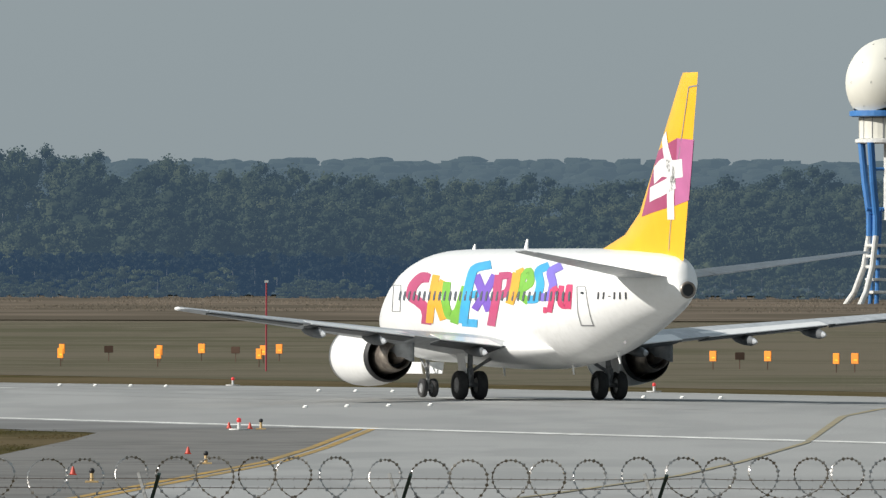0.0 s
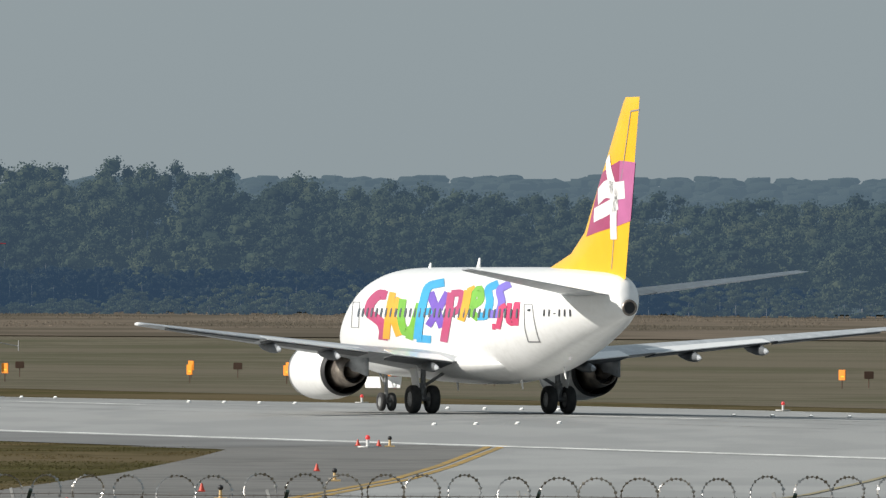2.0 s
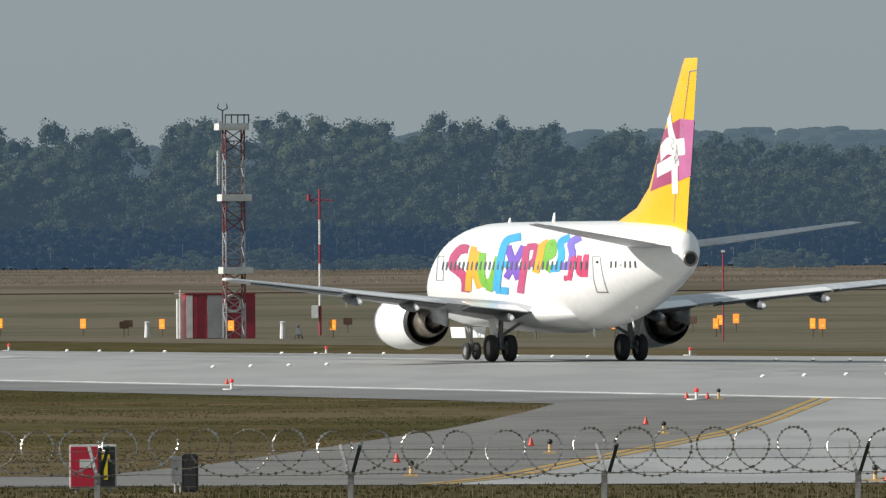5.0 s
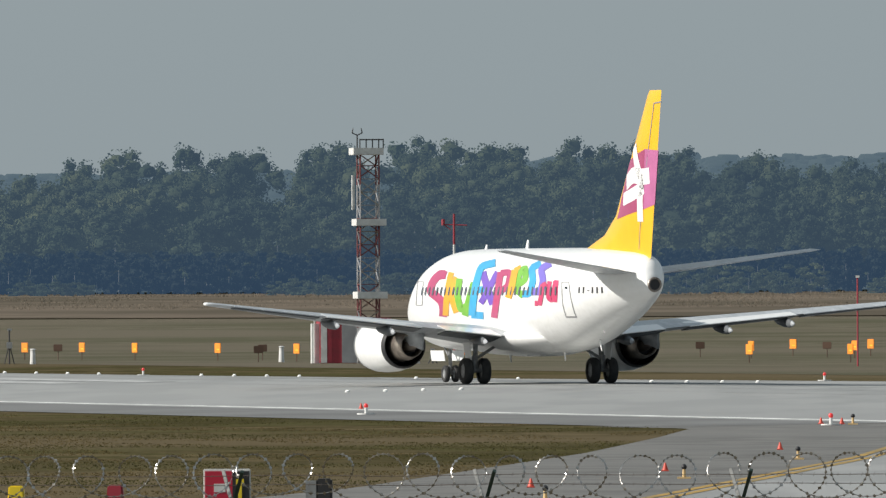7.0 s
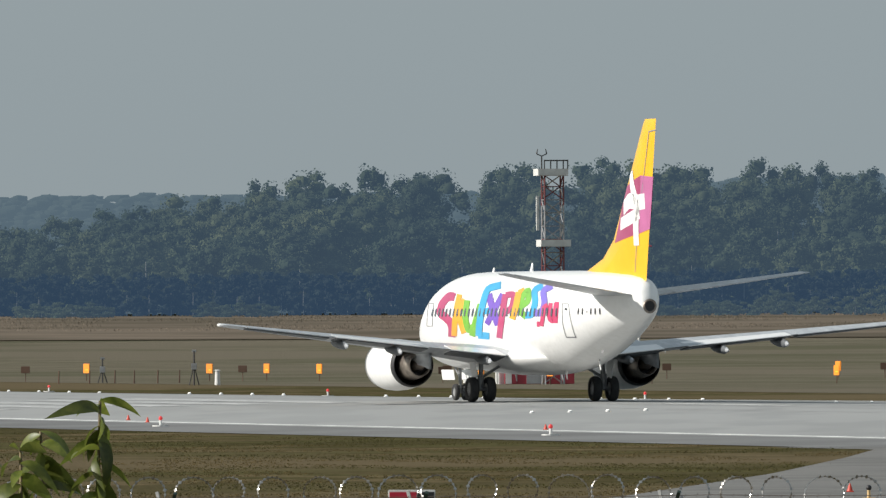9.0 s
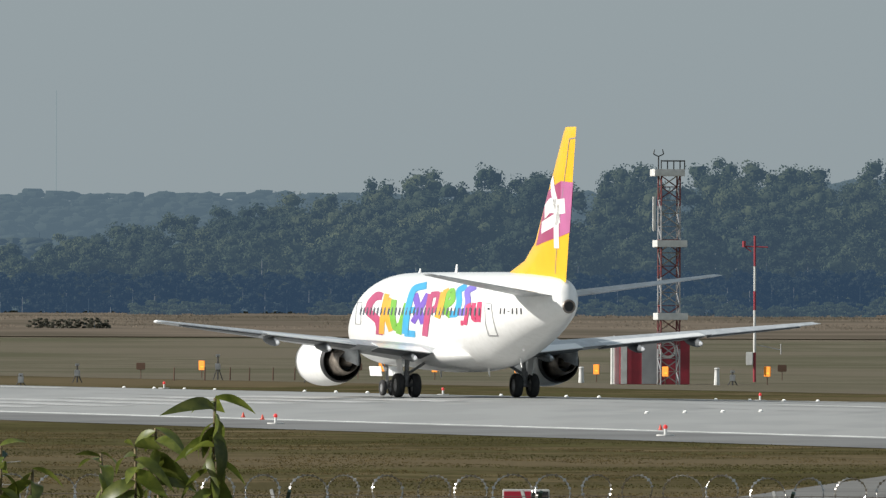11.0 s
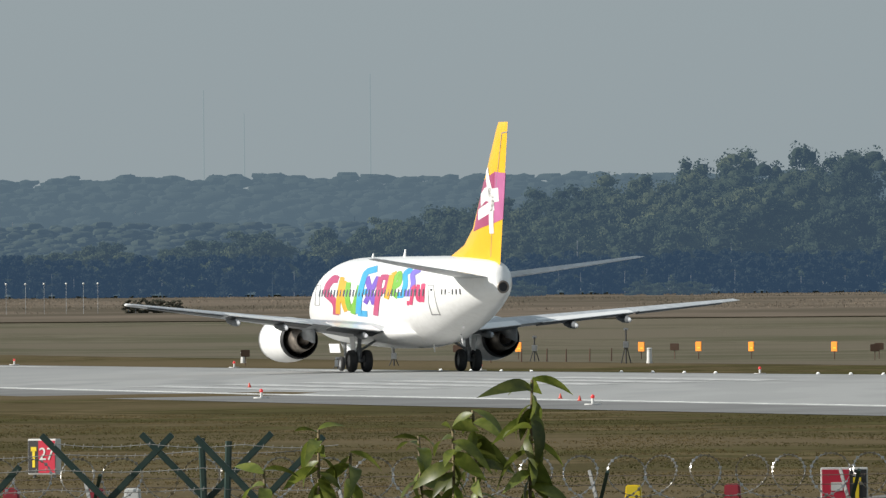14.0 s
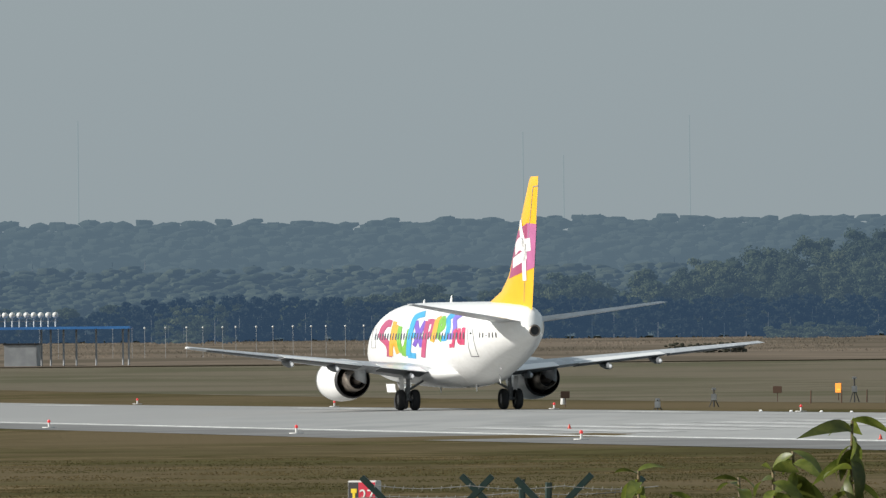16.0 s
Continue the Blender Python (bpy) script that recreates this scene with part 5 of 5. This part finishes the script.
def fence():
    rng = random.Random(11)
    post = coil = None
    coils = []
    for variant in range(4):
        n, per = 6, 28
        size = [rng.uniform(0.185, 0.25) for _ in range(n + 2)]
        tilt = [rng.uniform(-0.16, 0.2) for _ in range(n + 2)]
        slip = [rng.uniform(-0.07, 0.07) for _ in range(n + 2)]
        slip[0] = slip[n] = 0.0
        size[0] = size[n] = 0.22
        tilt[0] = tilt[n] = 0.1
        pts = []
        for k in range(n * per + 1):
            a, loop = 2 * math.pi * k / per, k / per
            r, lean, shift = (float(np.interp(loop, range(n + 2), row)) for row in (size, tilt, slip))
            pts.append(Vector((loop / n * SPAN + r * 1.22 * (math.cos(a) - 1) + shift, lean * math.sin(a + 0.8), r * math.sin(a) + 0.22 - r)))
        v, f = tube(pts, 0.0042, 4)
        v, f = list(v), list(f)
        for k in range(1, len(pts) - 1):  # flat razor tape clamped round the core, barbs proud of it
            p, q = pts[k], (pts[k + 1] - pts[k - 1]).normalized()
            out = q.cross(Vector((math.sin(k * 0.11 + variant), 1, 0.35))).normalized()
            wide = 0.014 if k % 2 else 0.022
            o = len(v)
            v += [tuple(p - q * 0.024), tuple(p + out * wide), tuple(p + q * 0.024), tuple(p - out * wide), tuple(p + q.cross(out) * 0.003)]
            f += [(o, o + 1, o + 4), (o + 1, o + 2, o + 4), (o + 2, o + 3, o + 4), (o + 3, o, o + 4)]
        coils.append(mesh_of("coil", v, f, M["galvanised"]))
    panel = []
    for k in range(26):
        x = SPAN * k / 25
        panel.append(((x, 0, -2.2), (x, 0, -0.01)))
    for z in (-0.012, -0.25, -0.6, -1.1, -1.6, -2.1):
        panel.append(((0, 0, z), (SPAN, 0, z)))
    bm = bmesh.new()
    for a, b in panel:
        rod(bm, a, b, 0.003, seg=4)
    panel = done(bm, "mesh_panel", M["rust_wire"])
    for k in range(-7, 5):
        x = -0.42 + SPAN * k
        root = thing("fence_post", "grey fence post with forked top arms", "post", x, FENCE_Y, group="fence posts")
        h = 1.78 - gz(x, FENCE_Y)
        bm = bmesh.new()
        box(bm, 0, 0, h / 2 - 0.05, 0.06, 0.06, h + 0.1)
        part("shaft", done(bm, "shaft", M["post_grey"], 0.006), root)
        lean = rng.uniform(-0.02, 0.02)
        for s, key in ((-1, "post_grey"), (1, "green_steel")):
            bm = bmesh.new()
            box(bm, s * 0.055 + lean + (0.02 if s > 0 else 0), -s * 0.12, h + 0.13, 0.035, 0.04, 0.36, ry=s * 17, rx=s * 38)
            part("arm", done(bm, "arm", M[key], 0.004), root, "dark angled arm" if s > 0 else "")
        wire = tagged(part("razor_coil", coils[(k * 3 + k // 4) % 4], None, "", pose(x, FENCE_Y, 1.975 + rng.uniform(-0.015, 0.02))), "silver razor wire coil along the fence top", "razor wire", "razor coils")
        tagged(part("mesh_panel", panel, None, "", pose(x, FENCE_Y, 1.655)), "fine wire mesh fence panel", "fence", "mesh panels")
    for z, y in ((2.007, -0.16), (1.912, 0.1), (1.766, -0.04)):
        pts = [(-19 + 0.5 * i, FENCE_Y + y, z - 0.012 * math.sin(math.pi * ((-19 + 0.5 * i) / SPAN % 1)) + rng.uniform(-0.004, 0.004)) for i in range(63)]
        v, f = tube(pts, 0.0035, 4)
        root = tagged(part("barbed_strand", mesh_of("barbed_strand", v, f, M["rust_wire"])), "rusty barbed wire strand along the fence", "barbed wire", "barbed strands")
        bm = bmesh.new()
        for i in range(260):
            x = -19 + 31 * i / 260 * 1.0
            zz = float(np.interp(x, [p[0] for p in pts], [p[2] for p in pts]))
            rod(bm, (x, FENCE_Y + y - 0.015, zz - 0.015), (x + 0.01, FENCE_Y + y + 0.015, zz + 0.015), 0.0025, seg=3)
        tagged(part("barbs", done(bm, "barbs", M["rust_wire"]), root), kind="stuff")
    # the corner run with wide forked posts
    for x, y, bottom, spread, tall in ((-14.61, 140.0, 1.88, 0.62, 0.63), (-13.72, 140.6, 1.88, 0.62, 0.63), (-13.08, 139.2, 1.87, 0.6, 0.62), (-15.95, 139.6, 1.62, 0.55, 0.6)):
        root = thing("forked_post", "dark green steel post with wide forked arms", "post", x, y, group="forked posts")
        h = bottom - gz(x, y)
        bm = bmesh.new()
        box(bm, 0, 0, h / 2 - 0.05, 0.07, 0.07, h + 0.1)
        part("shaft", done(bm, "shaft", M["green_steel"], 0.006), root)
        for s in (-1, 1):
            bm = bmesh.new()
            long = math.hypot(spread, tall)
            box(bm, s * spread / 2, s * 0.04, h + tall / 2, 0.06, 0.05, long, ry=s * math.degrees(math.atan2(spread, tall)))
            part("arm", done(bm, "arm", M["green_steel"], 0.005), root)
    for x, top in ((-13.74, 2.47), (-13.48, 2.44)):
        root = thing("strut_post", "thin green steel strut of the fence corner", "post", x, 140.3, group="strut posts")
        bm = bmesh.new()
        rod(bm, ((-13.6 - x) * 0.95, 0, -0.6), (0, 0, top - gz(x, 140.3)), 0.032, seg=6)
        part("shaft", done(bm, "shaft", M["green_steel"]), root)
    for z0, z1, y, x0, x1 in ((2.43, 2.40, 139.9, -15.1, -12.4), (2.30, 2.36, 140.7, -16.4, -12.6), (2.18, 2.2, 139.6, -16.6, -12.2), (1.98, 2.0, 140.2, -16.6, -12.2)):
        n = 24
        pts = [(x0 + (x1 - x0) * i / n, y, z0 + (z1 - z0) * i / n - 0.03 * math.sin(math.pi * (i / 8 % 1))) for i in range(n + 1)]
        v, f = tube(pts, 0.004, 4)
        root = tagged(part("barbed_strand", mesh_of("barbed_strand", v, f, M["post_grey"])), "grey barbed wire strand between forked posts", "barbed wire", "barbed strands")
        bm = bmesh.new()
        for i in range(int((x1 - x0) / 0.09)):
            x = x0 + 0.09 * i
            zz = float(np.interp(x, [p[0] for p in pts], [p[2] for p in pts]))
            rod(bm, (x, y, zz - 0.02), (x + 0.012, y, zz + 0.02), 0.003, seg=3)
        tagged(part("barbs", done(bm, "barbs", M["post_grey"]), root), kind="stuff")


# ---- the shrub close to the camera ----
colour("leaf_near", (0.15, 0.18, 0.03), rough=0.42, translucent=0.45, per_object=0.4, spots=((0.05, (0.2, 0.22, 0.045), 0.5, 0.2), (0.015, (0.11, 0.14, 0.025), 0.45, 0.2)))
colour("twig", (0.2, 0.15, 0.07), rough=0.7, spots=((0.02, (0.12, 0.09, 0.05), 0.6, 0.3),))


def leaf_mesh(length, width, droop):
    verts, faces = [], []
    n = 9
    for i in range(n + 1):
        u = i / n
        w = width * math.sin(math.pi * min(1, u * 0.97 + 0.03)) ** 0.8 * (1 - 0.35 * u)
        x = length * (u - 0.12 * droop * u * u)
        z = -droop * length * 0.55 * u * u
        verts += [(x, -w, z + w * 0.3), (x, 0, z), (x, w, z + w * 0.3)]
    for i in range(n):
        for j in range(2):
            a = i * 3 + j
            faces.append((a, a + 1, a + 4, a + 3))
    return mesh_of("leaf", verts, faces, M["leaf_near"], True)


def shrub():
    rng = random.Random(21)
    leaves = [leaf_mesh(0.07, 0.014, 0.8), leaf_mesh(0.078, 0.0155, 1.2), leaf_mesh(0.06, 0.013, 0.5), leaf_mesh(0.074, 0.0145, 1.6)]
    for name, x, top, lean, n in (("willow_shrub", -1.99, 3.735, 0.04, 26), ("willow_shrub", -2.05, 3.68, -0.025, 18), ("willow_shrub", -2.1, 3.65, 0.012, 18), ("willow_shrub", -2.15, 3.635, -0.02, 18), ("willow_shrub", -2.345, 3.65, 0.02, 20), ("willow_shrub", -2.31, 3.61, 0.04, 14), ("willow_shrub", -2.39, 3.58, -0.03, 12)):
        y = 26 + rng.uniform(-0.25, 0.25)
        root = thing(name, "slender willow shrub shoot with drooping green leaves", "shrub", x, y, group="willow shoots")
        h = top - gz(x, y)
        pts = [(lean * (i / 12) ** 6 + 0.008 * math.sin(i * 1.3) * (i < 12), 0.008 * math.cos(i), h * i / 12 - (0.1 if i == 0 else 0)) for i in range(13)]
        v, f = [], []
        rings = []
        for i, p in enumerate(pts):
            r = 0.014 * (1 - i / 12) + 0.0025
            rings.append([(p[0] + r * math.cos(2 * math.pi * k / 6), p[1] + r * math.sin(2 * math.pi * k / 6), p[2]) for k in range(6)])
        v, f = loft(rings)
        part("stem", mesh_of("stem", v, f, M["twig"], True), root, "thin brown stem")
        for k in range(n):
            u = 1 - 0.4 / h * (k / n) ** 1.1
            px = float(np.interp(u * 12, range(13), [p[0] for p in pts]))
            a = k * 137.5 + rng.uniform(-30, 30)
            for turn, leaf in ((0, k % 4), (150, (k + 2) % 4)):
                rise = rng.uniform(-35, 20) if k < 2 else rng.uniform(-15, 65)
                m = pose(px, 0, u * h - 0.006 * (turn > 0), 0, 0, a + turn + rng.uniform(-25, 25)) @ pose(0, 0, 0, rng.uniform(-60, 60), rise, 0)
                part("leaf", leaves[leaf], root, "", m @ Matrix.Scale(rng.uniform(0.75, 1.2), 4))


# ---- grasses ----
def tufts(name, spots, material, label, tall, wide, rng, blades=5):
    v = []
    spots = np.asarray(spots)
    for b in range(blades):
        n = len(spots)
        a = rng.random(n) * 6.28
        h = tall * (0.5 + 0.8 * rng.random(n))
        o = (rng.random((n, 2)) - 0.5) * wide * 2
        z = np.array([gz(x, y) for x, y in spots]) - 0.03
        bx, by = spots[:, 0] + o[:, 0], spots[:, 1] + o[:, 1]
        dx, dy = np.cos(a) * wide * 0.25, np.sin(a) * wide * 0.25
        lx, ly = (rng.random(n) - 0.5) * tall * 0.6, (rng.random(n) - 0.5) * tall * 0.6
        quad = np.stack([np.stack([bx - dx, by - dy, z], 1), np.stack([bx + dx, by + dy, z], 1), np.stack([bx + lx + dx * 0.3, by + ly + dy * 0.3, z + h], 1), np.stack([bx + lx - dx * 0.3, by + ly - dy * 0.3, z + h], 1)], axis=1)
        v.append(quad.reshape(-1, 3))
    v = np.concatenate(v)
    tagged(part(name, soup(name, v, np.arange(len(v)).reshape(-1, 4), material)), label, "grass", kind="stuff")


def grasses():
    rng = np.random.default_rng(4)
    far = []
    while len(far) < 16000:
        az, d = rng.uniform(-9.3, 3.0), rng.uniform(1330, 1578)
        if noise.noise(Vector((az * 2.3, d / 60, 0))) > -0.12:
            far.append(polar(az, d))
    tufts("tall_dry_grass", far, M["straw"], "tall pale dry grass before the trees", 0.22, 0.3, rng, 3)
    tagged(part("dry_field", patch("dry_field", [(-400, 1240), (-420, 1600)], [(200, 1240), (200, 1600)], M["straw"], 0.1, 40, 40)), "pale dry grass field before the trees", "field", kind="structure")
    mid = []
    while len(mid) < 42000:
        x, y = polar(rng.uniform(-8.5, 2.3), rng.uniform(304, 520))
        edge = float(np.interp(y, [303, 324, 353, 387, 445], [-16.6, -14.7, -13.3, -11.7, -10.3])) + rng.normal() * 0.12
        if x * COS + y * SIN < 147.6 + rng.normal() * 0.3 and x < edge and noise.noise(Vector((x / 5, y / 9, 3))) > -0.1:
            mid.append((x, y))
    tufts("meadow_grass", mid, M["meadow"], "short uneven brown and olive meadow grass", 0.045, 0.16, rng, 3)
    near = []
    while len(near) < 5000:
        near.append((rng.uniform(-30, 12), rng.uniform(262, 290)))
    tufts("verge_grass", near, M["verge"], "olive grass on the verge behind the fence", 0.07, 0.1, rng, 4)


M["meadow"] = mat("meadow_blades", (0.12, 0.092, 0.042), 0.95, spec=0.0, translucent=0.5, per_island=0.2, spots=((5, (0.145, 0.11, 0.052), 0.45, 0.1), (18, (0.085, 0.078, 0.03), 0.45, 0.08)))
lattice_mast()
striped_shelter()
wind_pole()
marker_boards()
radome_tower()
approach_gantry()
lights_and_cones()
signs()
fence()
shrub()
grasses()


def motions():
    rows = []
    for t, al in TAXI:
        x, y = world_xy(185.8, al)
        yaw = float(np.interp(t, [r[0] for r in YAW], [r[1] for r in YAW]))
        rows.append((t, pose(x, y, -0.032, 0, 0, 90 + HEAD + yaw)))
    walk(airliner, rows)


motions()
